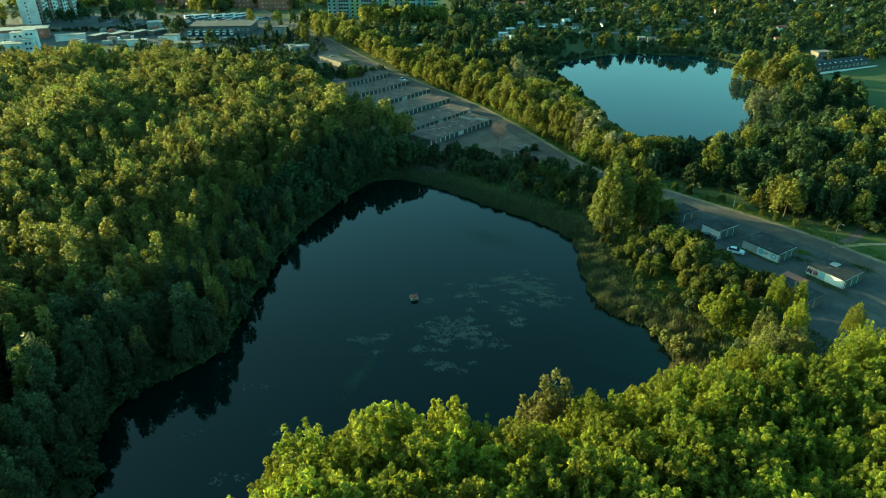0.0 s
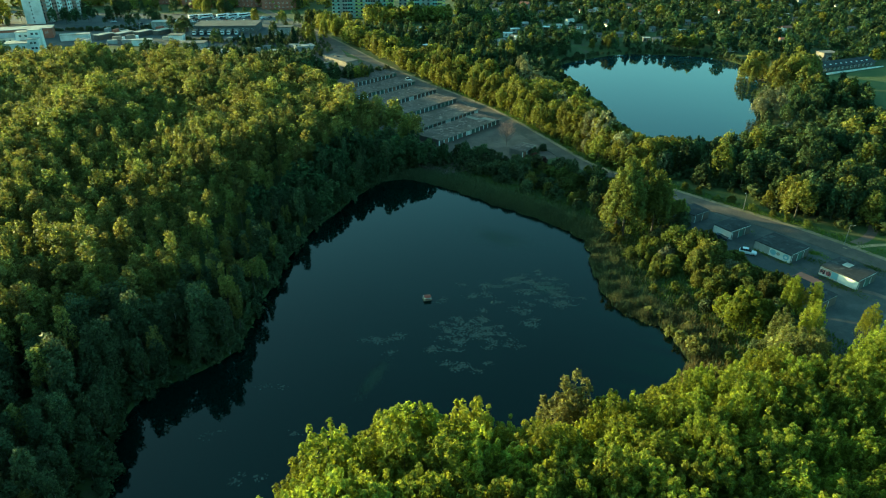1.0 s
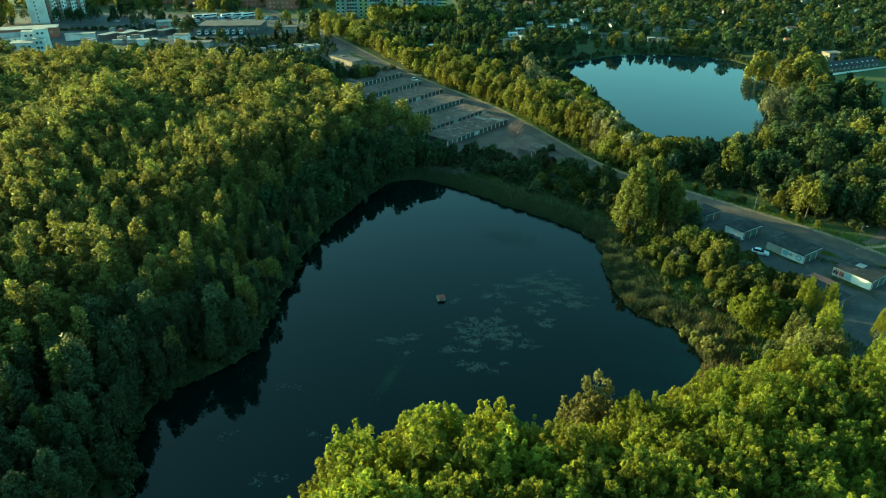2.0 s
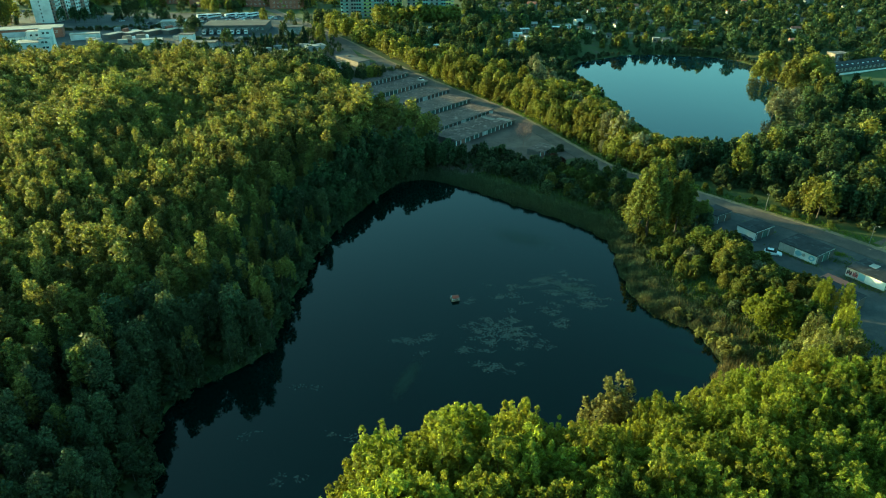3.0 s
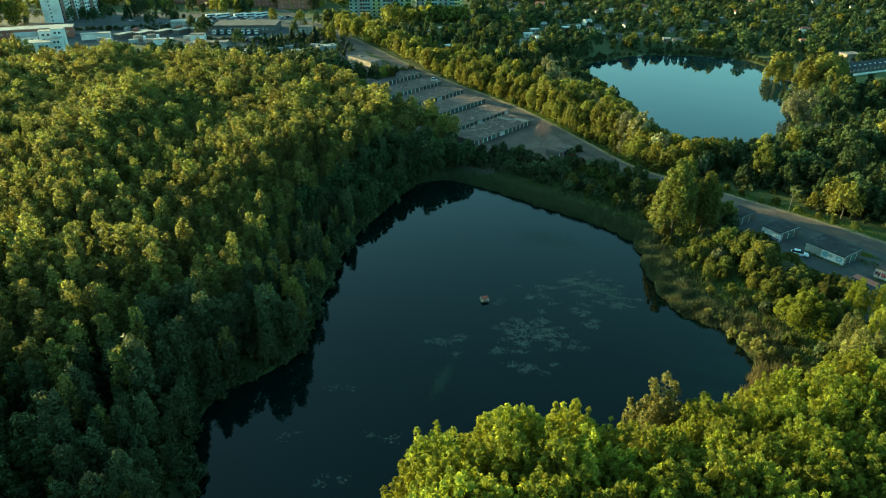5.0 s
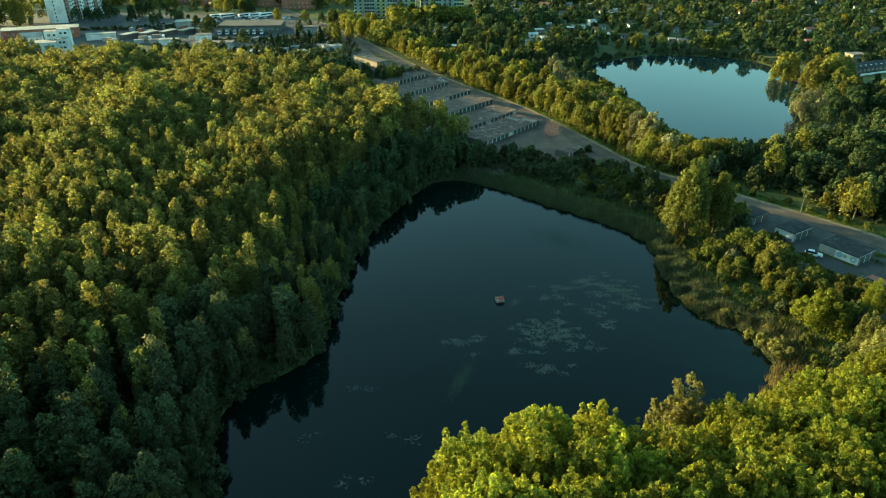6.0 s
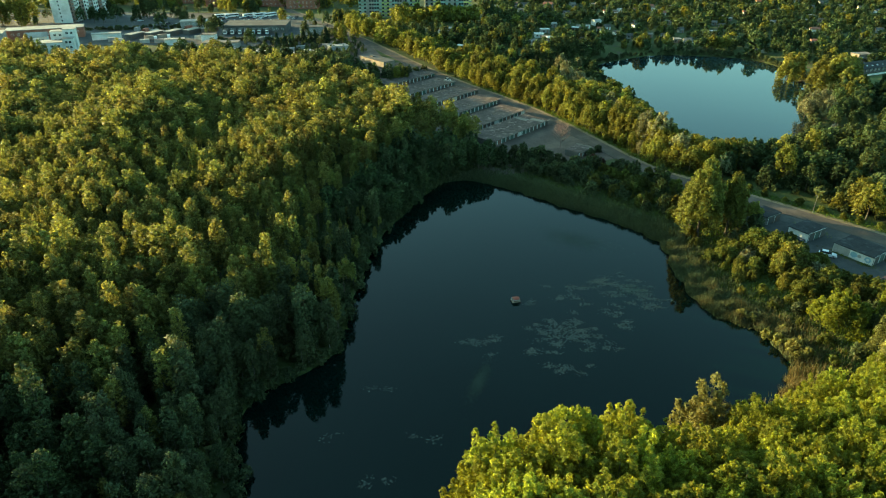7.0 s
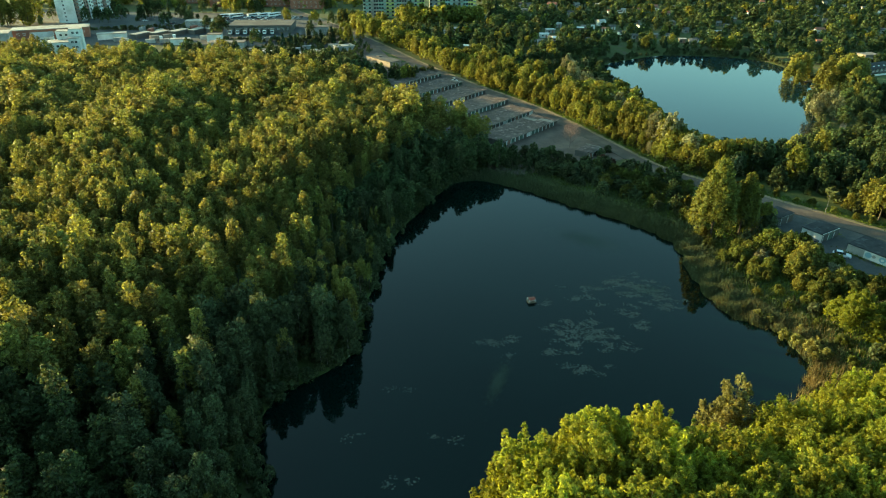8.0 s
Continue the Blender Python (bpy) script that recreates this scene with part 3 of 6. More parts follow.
far_round = Species("broad_tree", "broad green tree", "tree", LEAF_BUSH, BARK, 12, 1.2, 3.7, 42, 19, 0.76, 3, 1.1, 1.25, "dome leaders oval", 6, 0.2, 1, 41)
far_dark = Species("alder_tree", "dark green tree", "tree", LEAF_DARK, BARK, 12, 1.5, 3.0, 38, 19, 0.72, 3, 0.95, 1.25, "leaders dome", 5, 0.15, 1, 42)

# foreground canopy
front_zone = [(-23, 46), (-21, 54), (-12, 59), (-4, 61.5), (6, 62), (14, 64), (24, 68), (33, 73), (44, 80), (52, 85.5), (57, 86), (66, 86), (74, 95), (80, 97), (98, 90), (98, 44), (60, 30), (-14, 30)]
spots = scatter(rng, front_zone, 4.15, 0.38)
spots = spots[(off_shore(POND, spots[:, 0], spots[:, 1]) > 0.5) & (spots[:, 1] > 41) & (spots[:, 0] < 30 + 0.64 * spots[:, 1])]
tall = 27.0 - 0.085 * np.clip(spots[:, 0] + 20, 0, 200) - 0.05 * np.clip(spots[:, 1] - 60, 0, 60) + 0.13 * np.clip(62 - spots[:, 1], 0, 30) + rng.uniform(-1.6, 1.3, len(spots))
maple.plant(np.column_stack([spots, tall]), rng, group="maples on the near bank")
rim = [(-18, 60, 26.5), (-20.5, 57, 24), (-11.3, 63, 25), (-8, 65.5, 25.5), (-5, 65.5, 25), (0.6, 67.5, 24.5), (3.3, 65, 23), (6.4, 65.5, 22), (9.6, 67.5, 20), (13, 67, 20.5), (17.5, 68, 20.5),
       (22, 72.5, 21.2), (25.5, 72, 21), (30.3, 75, 20.7), (36.3, 80, 19.2), (40.5, 83, 18), (46, 83.5, 18), (51, 88, 17)]
maple.plant([(x, y, h) for x, y, h in rim], rng, "tall bright green maple at the rim of the near trees", "maples on the near bank")

# the wood beyond the pond's shaded bank
wood_zone = [(-58, 40), (-60, 66), (-63, 96), (-52, 102), (-46, 114), (-45, 132), (-44, 159), (-37, 179), (-27, 204), (-20, 213), (-12, 219), (-11, 238), (-21, 249), (-42, 262), (-56, 276), (-63, 296),
             (-108, 338), (-150, 354), (-234, 376), (-330, 396), (-400, 300), (-160, 0), (-56, 0)]
close, wide_apart = scatter(rng, wood_zone, 3.75), scatter(rng, wood_zone, 4.4)
spots = np.vstack([close[close[:, 1] < 205], wide_apart[wide_apart[:, 1] >= 205]])
spots = spots[spots[:, 0] > -48 - 0.76 * (0.88 * spots[:, 1] + 44)]
d = off_shore(POND, spots[:, 0], spots[:, 1])
spots, d = spots[d > 0.2], d[d > 0.2]
low_edge = 9.5 + 3.5 * (1 - smooth01(185, 205, spots[:, 1]))
tall = low_edge + (18.4 - low_edge) * smooth01(2, 38, d) + rng.uniform(-2.2, 2.0, len(d)) + 3.5 * (rng.random(len(d)) < 0.1) + 2.0 * np.sin(spots[:, 0] * 0.05) * np.cos(spots[:, 1] * 0.04)
tall += (0.5 + 1.8 * (1 - smooth01(80, 104, spots[:, 1]))) * smooth01(94, 112, -spots[:, 0]) * smooth01(40, 70, spots[:, 1]) * (1 - smooth01(165, 200, spots[:, 1])) - 2.5 * (1 - smooth01(98, 112, spots[:, 1])) * smooth01(-86, -74, spots[:, 0])
tall += 2.0 * np.sin(spots[:, 0] * 0.105 + spots[:, 1] * 0.045 + 1.6 * np.sin(spots[:, 1] * 0.043)) * smooth01(130, 170, spots[:, 1]) * smooth01(55, 80, -spots[:, 0])   # waves of the canopy
tall -= 1.5 * smooth01(240, 290, spots[:, 1]) * smooth01(-100, -60, spots[:, 0])   # lower towards the garages
tall -= (2.0 + 4.0 * smooth01(180, 230, -spots[:, 0])) * smooth01(290, 370, spots[:, 1]) + 3.0 * smooth01(205, 225, spots[:, 1]) * smooth01(-45, -25, spots[:, 0])
tops = np.random.default_rng(31).random(len(tall))
tall += np.where((spots[:, 1] < 128) & (spots[:, 0] < -66) & (tops < 0.32), 2.5 + 7.0 * tops, 0.0)   # single trees standing above the rest
tall -= (1.7 + 1.7 * (1 - smooth01(25, 45, d))) * smooth01(122, 136, spots[:, 1]) * (1 - smooth01(190, 205, spots[:, 1])) * (1 - smooth01(60, 90, d))
full = np.column_stack([spots, tall])
near_ones = (d < 30) & (spots[:, 1] < 235)
near = full[near_ones][np.argsort(d[near_ones])][:270]
edge_d = np.sort(d[near_ones])[:270]
rest = full[~near_ones] if near_ones.sum() <= 270 else np.vstack([full[~near_ones], full[near_ones][np.argsort(d[near_ones])][270:]])
# below y 112 mostly birch: darker leaves, partly standing in for shade
is_birch = ((edge_d < 14) & (rng.random(len(near)) < 0.45)) | ((near[:, 1] < 112) & (rng.random(len(near)) < 0.85))
birch.plant(near[is_birch], rng, group="trees of the wood's edge")
# darker alder leaves here partly put the wood's shade into the colour
shadowed = ~is_birch & (near[:, 1] > 168)
dark_tree.plant(near[shadowed], rng, "alder at the edge of the wood, dark leaves for shade", "trees of the wood's edge")
wood_tree.plant(near[~is_birch & ~shadowed], rng, group="trees of the wood's edge")
# single trees whose tops stand above the shaded bank
wood_tree.plant([(-74.6, 98.4, 18.6), (-73.4, 87.7, 17.2), (-79.6, 95.9, 18.6), (-88.6, 87, 18.0), (-76.8, 113.2, 19.0), (-77, 129.3, 19.5), (-61.9, 140.8, 17.5), (-120.8, 144.8, 19.5), (-83, 104, 18.2), (-92, 97, 18.4), (-70, 120, 17.5), (-97, 90, 18.5)],
                rng, "sunlit broadleaved tree standing above the shaded wood", "trees of the wood's edge")
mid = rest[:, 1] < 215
# the near bank's shade is put into the leaf colour below y 84
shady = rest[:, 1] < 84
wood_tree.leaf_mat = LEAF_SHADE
wood_tree.wood("woodland", rest[shady], rng, "dense wood on the pond's near bank, shade in its leaf colour", "woodland")
wood_tree.leaf_mat = LEAF_WOOD
mid &= ~shady
wood_tree.wood("woodland", rest[mid], rng, "dense sunlit broadleaved wood beside the pond", "woodland", False, 0.58)
far_wood_tree.wood("woodland", rest[~mid & ~shady], rng, "dense broadleaved wood reaching towards the town", "woodland", False, 0.58)

# unseen trees left of the view, added to shade the wood and bank
beyond = scatter(rng, [(-440, 430), (-330, 430), (-48, 0), (-44, -40), (-230, -40), (-300, 120), (-420, 300)], 7.5)
beyond = beyond[beyond[:, 0] <= -48 - 0.76 * (0.88 * beyond[:, 1] + 44)]
garden_tree.leaf_mat = LEAF_WOOD
garden_tree.wood("woodland", np.column_stack([beyond, 17 + rng.uniform(-2, 3, len(beyond))]), rng, "unseen wood beside the view, added to cast shade", "woodland", False)
garden_tree.leaf_mat = LEAF_DARK

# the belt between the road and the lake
# edge of the water the camera should see, widened in x below
SEEN_LAKE = np.array([(66, 395), (68, 355), (71, 313), (74, 293), (72, 263), (75, 252), (86, 252), (98, 254), (111, 258), (126, 270), (136, 281), (150, 320), (150, 400)]) * np.array([3.0, 1.0])


def view_cap(x, y):
    """The greatest tree height that keeps this water open to the camera's view."""
    return 1.5 + 0.29 * np.maximum(off_shore(SEEN_LAKE, np.asarray(x) * 3.0, y), 0)


belt_line = resample(beside(road_mid, -9.0), 4.8)
belt = belt_line[(belt_line[:, 1] > 205) & (belt_line[:, 1] < 372)]
rows = []
for off, hh in ((0, 8.5), (-5.5, 11.5), (-11, 12.5), (-17, 12.5)):
    p = beside(belt, off) + rng.uniform(-1.3, 1.3, belt.shape)
    p = p[off_shore(LAKE, p[:, 0], p[:, 1]) > 2]
    rows.append(np.column_stack([p, np.minimum(hh + rng.uniform(-3.5, 2.5, len(p)), view_cap(p[:, 0], p[:, 1]))]))
belt_spots = np.vstack(rows)
grey = (rng.random(len(belt_spots)) < 0.10) & (belt_spots[:, 0] > 25)
round_tree.plant(belt_spots[~grey], rng, "yellow-green broad tree in the belt beside the road", "trees between road and lake")
silver.plant(np.vstack([belt_spots[grey], [(40.8, 345.0, 13), (45.0, 326.8, 13), (49.1, 319.0, 12), (54.5, 243.5, 16), (58.9, 236.8, 16.5), (62.2, 240.9, 13), (50, 280, 13.5), (53.5, 275, 12.5), (46.8, 285, 12), (41.3, 365.1, 11)]]), rng, group="trees between road and lake")

fill_zone = [(-14, 378), (16, 338), (40, 292), (60, 244), (72, 240), (76, 262), (72, 300), (64, 350), (64, 396), (40, 400), (10, 392)]
spots = clear_of(scatter(rng, fill_zone, 6.2), road_mid, 26)
spots = spots[off_shore(LAKE, spots[:, 0], spots[:, 1]) > 2]
hh = 9.5 + rng.uniform(-2.5, 2.5, len(spots)) - 4.0 * smooth01(305, 345, spots[:, 1])
hh = np.minimum(hh, view_cap(spots[:, 0], spots[:, 1]))
grey = (rng.random(len(spots)) < 0.25) & (spots[:, 0] > 35)
# far end takes LEAF_DARK: dark trees, and partly shade put into the colour
back = spots[:, 1] > 322
far_round.wood("lakeside_trees", np.column_stack([spots, hh])[~grey & ~back], rng, "green broad trees between road and lake", "trees")
far_dark.wood("lakeside_trees", np.column_stack([spots, hh])[~grey & back], rng, "dark green trees at the far end of the belt", "trees")
silver.plant(np.column_stack([spots, hh * 1.1])[grey], rng, group="trees between road and lake")

spots = scatter(rng, [(40, 340), (64, 340), (64, 398), (84, 429), (62, 436), (38, 412)], 6.0)
spots = spots[off_shore(LAKE, spots[:, 0], spots[:, 1]) > 2]
far_dark.wood("lakeside_trees", np.column_stack([spots, 6 + rng.uniform(-2, 2.5, len(spots))]), rng, "dark green trees at the lake's far corner", "trees")

# the large trees on the pond's right bank
LEAF_LARGE = leaf_material("leaf_large_tree", (0.072, 0.088, 0.023), (0.120, 0.130, 0.035), (0.172, 0.168, 0.052), 0.45)
big_tree = Species("large_tree", "tall yellow-green tree between pond and garages", "tree", LEAF_LARGE, BARK, 20, 1.5, 3.6, 190, 64, 0.36, 3, 0.85, 1.5, "leaders", 2, 0.32, 9, 31)
big_tree.plant([(48.6, 163.5, 24.5), (47.5, 167, 19)], rng, group="trees by the garages")
big_tree.first = [None, None]
big_tree.leaf_mat = LEAF_SHRUB
big_tree.plant([(57.6, 165.5, 19.5), (56, 172, 15)], rng, "tall fresh green tree between pond and garages", "trees by the garages")
round_tree.plant([(60, 172, 13), (64, 178, 11), (57, 176, 12), (66, 170, 8)], rng, "dark green tree beside the single garages", "trees by the garages")

# right of the road
right_zone = [(66, 216), (78, 203), (94, 187), (112, 170), (126, 166), (160, 170), (210, 200), (250, 250), (190, 268), (178, 280), (140, 262), (112, 246), (84, 240), (66, 236)]
spots = clear_of(scatter(rng, right_zone, 6.9), road_mid, 9.5)
spots = spots[off_shore(LAKE, spots[:, 0], spots[:, 1]) > 3]
h = 10 + rng.uniform(-5, 4.5, len(spots))
shore_d = off_shore(LAKE, spots[:, 0], spots[:, 1])
# heights capped so the trees leave the lake open to the camera
h = np.where(spots[:, 0] < 140, np.minimum(h, view_cap(spots[:, 0], spots[:, 1])), np.where(spots[:, 0] < 172, np.minimum(h, 2.2 + 0.27 * shore_d), h))
# mostly the dark leaf colour: partly the trees' own, partly shade painted in
pick = rng.random(len(spots))
far_ones = spots[:, 1] > 222
dark_tree.plant(np.column_stack([spots, h])[(pick < 0.8) & ~far_ones], rng, "dark green tree in the park beside the road", "park trees")
far_dark.wood("park_trees", np.column_stack([spots, h])[(pick < 0.8) & far_ones], rng, "dark green trees in the park beside the lake", "trees")
round_tree.plant(np.column_stack([spots, h + 1])[(pick >= 0.8) & ~far_ones], rng, "green tree in the park beside the road", "park trees")
far_round.wood("park_trees", np.column_stack([spots, h + 1])[(pick >= 0.8) & far_ones], rng, "green trees in the park beside the lake", "trees")
round_tree.plant([(103, 173.5, 12), (117, 174, 13), (121, 167, 11), (136, 170, 13), (98, 181, 6)], rng, "tall green tree beside the road's far verge", "park trees")
# dark leaves among the verge trees partly stand in for shade
dark_tree.plant([(108, 177, 14), (113, 172, 12), (126, 173, 14), (131, 164, 12), (128, 181, 13), (110, 183, 13), (120, 184, 14), (103, 184, 12)], rng, "tall dark green tree beyond the road's verge", "park trees")
# lake shore willows
yellow.plant([(170, 362, 15), (178, 372, 16), (186, 358, 13)], rng, group="willows on the lake shore")
yellow.plant([(173, 333, 18), (179, 330, 20), (184, 337, 20), (190, 340, 18), (176, 313, 11), (183, 317, 13), (180, 324, 15)], rng, "golden poplar-like willow beside the lake", "willows on the lake shore")
dark_tree.plant([(158, 284, 7), (165, 288, 9), (171, 294, 8), (164, 300, 9), (176, 302, 9), (169, 310, 8), (180, 312, 10), (172, 320, 9), (162, 276, 6), (182, 296, 9), (150, 277, 9), (156, 282, 10), (160, 290, 10), (147, 271, 8), (153, 269, 9), (165, 282, 11), (158, 274, 9)], rng, "dark green tree on the lake's bank", "park trees")
silver.plant([(142, 287, 11), (147, 291, 13), (151, 285, 11), (154, 296, 12)], rng, group="willows on the lake shore")
yellow.plant([(112, 446, 10), (108, 442, 9), (156, 440, 10), (163, 438, 11)], rng, group="willows on the lake shore")

# allotment gardens beyond the lake
house_rng = random.Random(21)
HOUSES = [(172, 486, 10, 7, 4.0, WHITE_WALL, CONCRETE, 0.0), (-18, 482, 5, 4, 2.6, STONE_DULL, CONCRETE, 0.8), (46, 450, 6, 4, 2.6, GREY_WALL, FELT, 0.8), (36, 440, 4, 4, 2.4, STONE_DULL, FELT, 0.8), (72, 451, 5, 4, 2.5, GREY_WALL, FELT_DARK, 0.9),
          (258, 504, 6, 5, 3.4, WHITE_WALL, BRICK, 1.4), (99, 538, 6, 5, 3.5, WHITE_WALL, CONCRETE, 1.2), (72, 622, 8, 6, 4.0, STONE_DULL, BRICK, 2.0)]
HOUSES += [(41.9, 460.9, 6, 4, 2.6, WHITE_WALL, WHITE_WALL, 0.0), (48.1, 447.8, 5, 4, 2.6, GREY_WALL, WHITE_WALL, 0.8), (56.9, 452.3, 5, 4, 2.6, STONE_DULL, FELT, 0.0), (31.5, 434.9, 5, 4, 2.6, WHITE_WALL, CONCRETE, 0.8), (48.9, 479.9, 6, 4, 2.6, GREY_WALL, WHITE_WALL, 0.0), (100.1, 546.2, 7, 4, 2.6, STONE_DULL, FELT, 0.8), (46.6, 545.9, 6, 4, 2.6, GREY_WALL, WHITE_WALL, 0.8), (74.9, 500.8, 5, 4, 2.6, STONE_DULL, WHITE_WALL, 0.0), (-24.8, 468.7, 6, 4, 2.6, WHITE_WALL, CONCRETE, 0.8), (-13.2, 422.1, 5, 4, 2.6, GREY_WALL, WHITE_WALL, 0.0), (125.0, 482.3, 6, 4, 2.6, STONE_DULL, FELT, 0.8)]
while len(HOUSES) < 150:
    hy = house_rng.uniform(452, 760)
    hx = house_rng.uniform(20, 60 + 0.7 * hy)
    HOUSES.append((hx, hy, house_rng.uniform(3.5, 6.0), house_rng.uniform(3.2, 4.8), house_rng.uniform(2.2, 2.9), house_rng.choice((STONE_DULL, GREY_WALL, STONE_DULL, CONCRETE, GREY_WALL, WHITE_WALL)), house_rng.choice((CONCRETE, FELT, FELT_DARK, FELT, FELT_DARK, BRICK)), house_rng.choice((0.0, 0.9, 1.3))))
far_zone = [(-30, 430), (60, 428), (84, 428), (96, 436), (120, 441), (150, 437), (176, 430), (192, 416), (196, 400), (215, 392), (420, 420), (620, 760), (420, 900), (60, 900), (4, 700), (4, 640), (6, 545), (0, 500), (-20, 480)]
spots = scatter(rng, far_zone, 8.8)
spots = spots[np.abs(spots[:, 0] - 10) < 60 + 0.74 * (0.88 * spots[:, 1] + 40)]
for hx, hy, sx, *_ in HOUSES:
    spots = spots[~((np.abs(spots[:, 0] - hx) < sx / 2 + 3.0) & (spots[:, 1] > hy - 11) & (spots[:, 1] < hy + 6))]
full = np.column_stack([spots, 5 + rng.uniform(-2.0, 3.5, len(spots)) + 3.0 * (rng.random(len(spots)) < 0.08)])
pick = rng.random(len(full))
garden_tree.wood("allotment_trees", full[pick < 0.9], rng, "dark green fruit trees and hedges among allotment plots", "trees", False)
firs = full[(pick < 0.9) & (rng.random(len(full)) < 0.05)] * np.array([1, 1, 1.5])
conifer.wood("allotment_spruces", firs, rng, "dark spruces among the allotment plots", "trees", False)
garden_tree.leaf_mat = LEAF_BUSH
garden_tree.wood("allotment_trees", full[pick >= 0.9], rng, "bright green fruit trees among allotment plots", "trees", False)


# bushes and trees round the pond and the garages
shrub = Species("shrub", "large rounded sunlit shrub on the pond's bank", "bush", LEAF_SHRUB, BARK, 6, 0.0, 2.9, 110, 44, 0.31, 3, 0.6, 1.25, "leaders dome", 5, 0.08, 5, 23, "foliage", "stem")
pale_shrub = Species("shrub", "pale flowering shrub on the pond's bank", "bush", LEAF_GREY, BARK, 5, 0.0, 2.2, 60, 34, 0.36, 3, 0.6, 1.25, "leaders", 2, 0.07, 6, 24, "foliage", "stem")
brown_tree = Species("ash_tree", "olive-brown feathery tree at the edge of the near trees", "tree", LEAF_OLIVE, BARK, 14, 1.5, 2.5, 66, 80, 0.26, 3, 0.65, 1.8, "leaders", 2, 0.16, 7, 25)
olive = [(51, 150, 4.5), (55, 152, 5), (60, 153, 7.8), (56, 143, 4.5), (62, 141, 6.5), (65, 143, 7.8), (69, 141, 5.5), (72.5, 138, 4.5), (70, 134, 5.5), (60, 135, 4.5), (65, 134, 5.5), (75, 131, 5), (77, 126, 6), (72, 127, 5.5), (52, 142, 3.5), (64, 149, 8.0)]
olive += [(x + dx, y + dy, h * 0.9) for (x, y, h), dx, dy in zip(olive, (3, -2, 2, -3, 3, -2, 3, 2, -3, 2, -2, 3, 2, -3, 2, 3), (2, 3, -3, 2, -2, -3, 2, -3, -2, 3, -3, 2, 3, 2, -2, 2))]
olive += [(74, 144.5, 3.6), (70, 148, 5.2)]
shrub.plant(olive, rng, group="shrubs on the pond's bank")
shrub.first = [None] * len(shrub.first)
shrub.leaf_mat = LEAF_FRONT
shrub.plant([(63.8, 117.5, 8.8)], rng, "large round bright green shrub standing in the reeds", "shrubs on the pond's bank")
pale_shrub.plant([(55.5, 147, 4.5), (57, 149.5, 4), (69, 138, 5)], rng, group="shrubs on the pond's bank")
bush.plant([(47, 150, 2.8), (49, 145, 2.4), (46, 158, 3), (47, 164, 3.4), (50, 139, 2.6), (49, 133, 2.2), (54, 133, 3), (53, 126, 2.4), (59, 128, 3), (56, 119, 2.2), (58, 112, 2.6), (56, 105, 2.6), (54, 100, 3), (48, 153, 2.2), (61, 124, 3.4)], rng, "low bright green bush behind the reeds", "shrubs on the pond's bank")
bush.first = [None] * len(bush.first)
bush.leaf_mat = LEAF_OLIVE
bush.plant([(42.5, 126, 2.0), (44.8, 123.5, 2.4), (46.8, 122, 2.2), (47.8, 116, 3.0), (49, 113.5, 3.2), (50.5, 110.5, 3.4), (52, 107.5, 3.2), (50, 107.5, 2.6), (53, 112, 2.4), (52, 118, 1.8)], rng, "pale olive sallow bush at the water's edge", "shrubs on the pond's bank")
bush.first = [None] * len(bush.first)
bush.leaf_mat = LEAF_SHRUB
dark_bush.plant([(55, 128, 2.5), (58, 124, 3), (70, 117, 3.5), (74, 114, 4), (73, 121, 4), (70, 110, 4), (62, 107, 3.5), (66, 105, 4), (57, 160, 3.5), (62, 162, 4), (66, 158, 4), (67, 168, 4.5), (62, 172, 4.5), (58, 177, 4)], rng, group="shrubs on the pond's bank")
brown_tree.plant([(64.5, 104, 13), (59.5, 92, 16.5), (63.5, 93.5, 16.5), (61, 97, 15), (17.0, 77, 20.4)], rng)
maple.plant([(72.2, 116, 13.6), (75.6, 114, 13.4), (84, 107, 12), (70, 104, 15)], rng, "young feathery bright green ash beside the yard")
shore_zone = [(-20, 216), (-4, 209), (10, 198), (23, 188), (33, 179), (40, 172), (47, 176), (52, 190), (53, 203), (46, 213), (30, 221), (14, 229), (-1, 234), (-14, 228)]
spots = scatter(rng, shore_zone, 4.2)
dd = off_shore(POND, spots[:, 0], spots[:, 1])
spots = clear_of(spots[dd > 12], road_mid, 6.5)
low_h = np.column_stack([spots, 3.0 + rng.uniform(-1.4, 2.2, len(spots))])
# brighter leaf colour on these bushes stands in for sunlight
lit = (spots[:, 0] > 26) & (rng.random(len(spots)) < 0.75)
dark_bush.plant(low_h[~lit], rng, group="shrubs below the garages")
bush.plant(low_h[lit], rng, "bush between pond and yard, sunlight in its leaf colour", "shrubs below the garages")
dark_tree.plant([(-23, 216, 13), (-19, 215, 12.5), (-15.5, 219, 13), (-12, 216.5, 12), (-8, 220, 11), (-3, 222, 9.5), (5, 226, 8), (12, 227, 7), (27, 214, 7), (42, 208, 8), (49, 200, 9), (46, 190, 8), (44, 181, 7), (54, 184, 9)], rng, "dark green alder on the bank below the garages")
bush.plant([(50, 206, 5), (53, 198, 4.5), (40, 215, 3.5), (48, 211, 4), (52, 180, 5), (55, 190, 4.5), (60, 180, 4.5), (62, 188, 3)], rng, "green bush between pond and road")
edge = resample(POND, 3.0)
edge = edge[(edge[:, 0] < -19) & (edge[:, 1] > 60)]
edge = edge + rng.uniform(-0.8, 0.8, edge.shape) + np.where(edge[:, :1] < -30, [[-1.2, 0.0]], [[-0.5, 1.2]])
dark_bush.plant(np.column_stack([edge, 2.6 + rng.uniform(-1, 1.8, len(edge))]), rng, group="shrubs on the shaded shore")
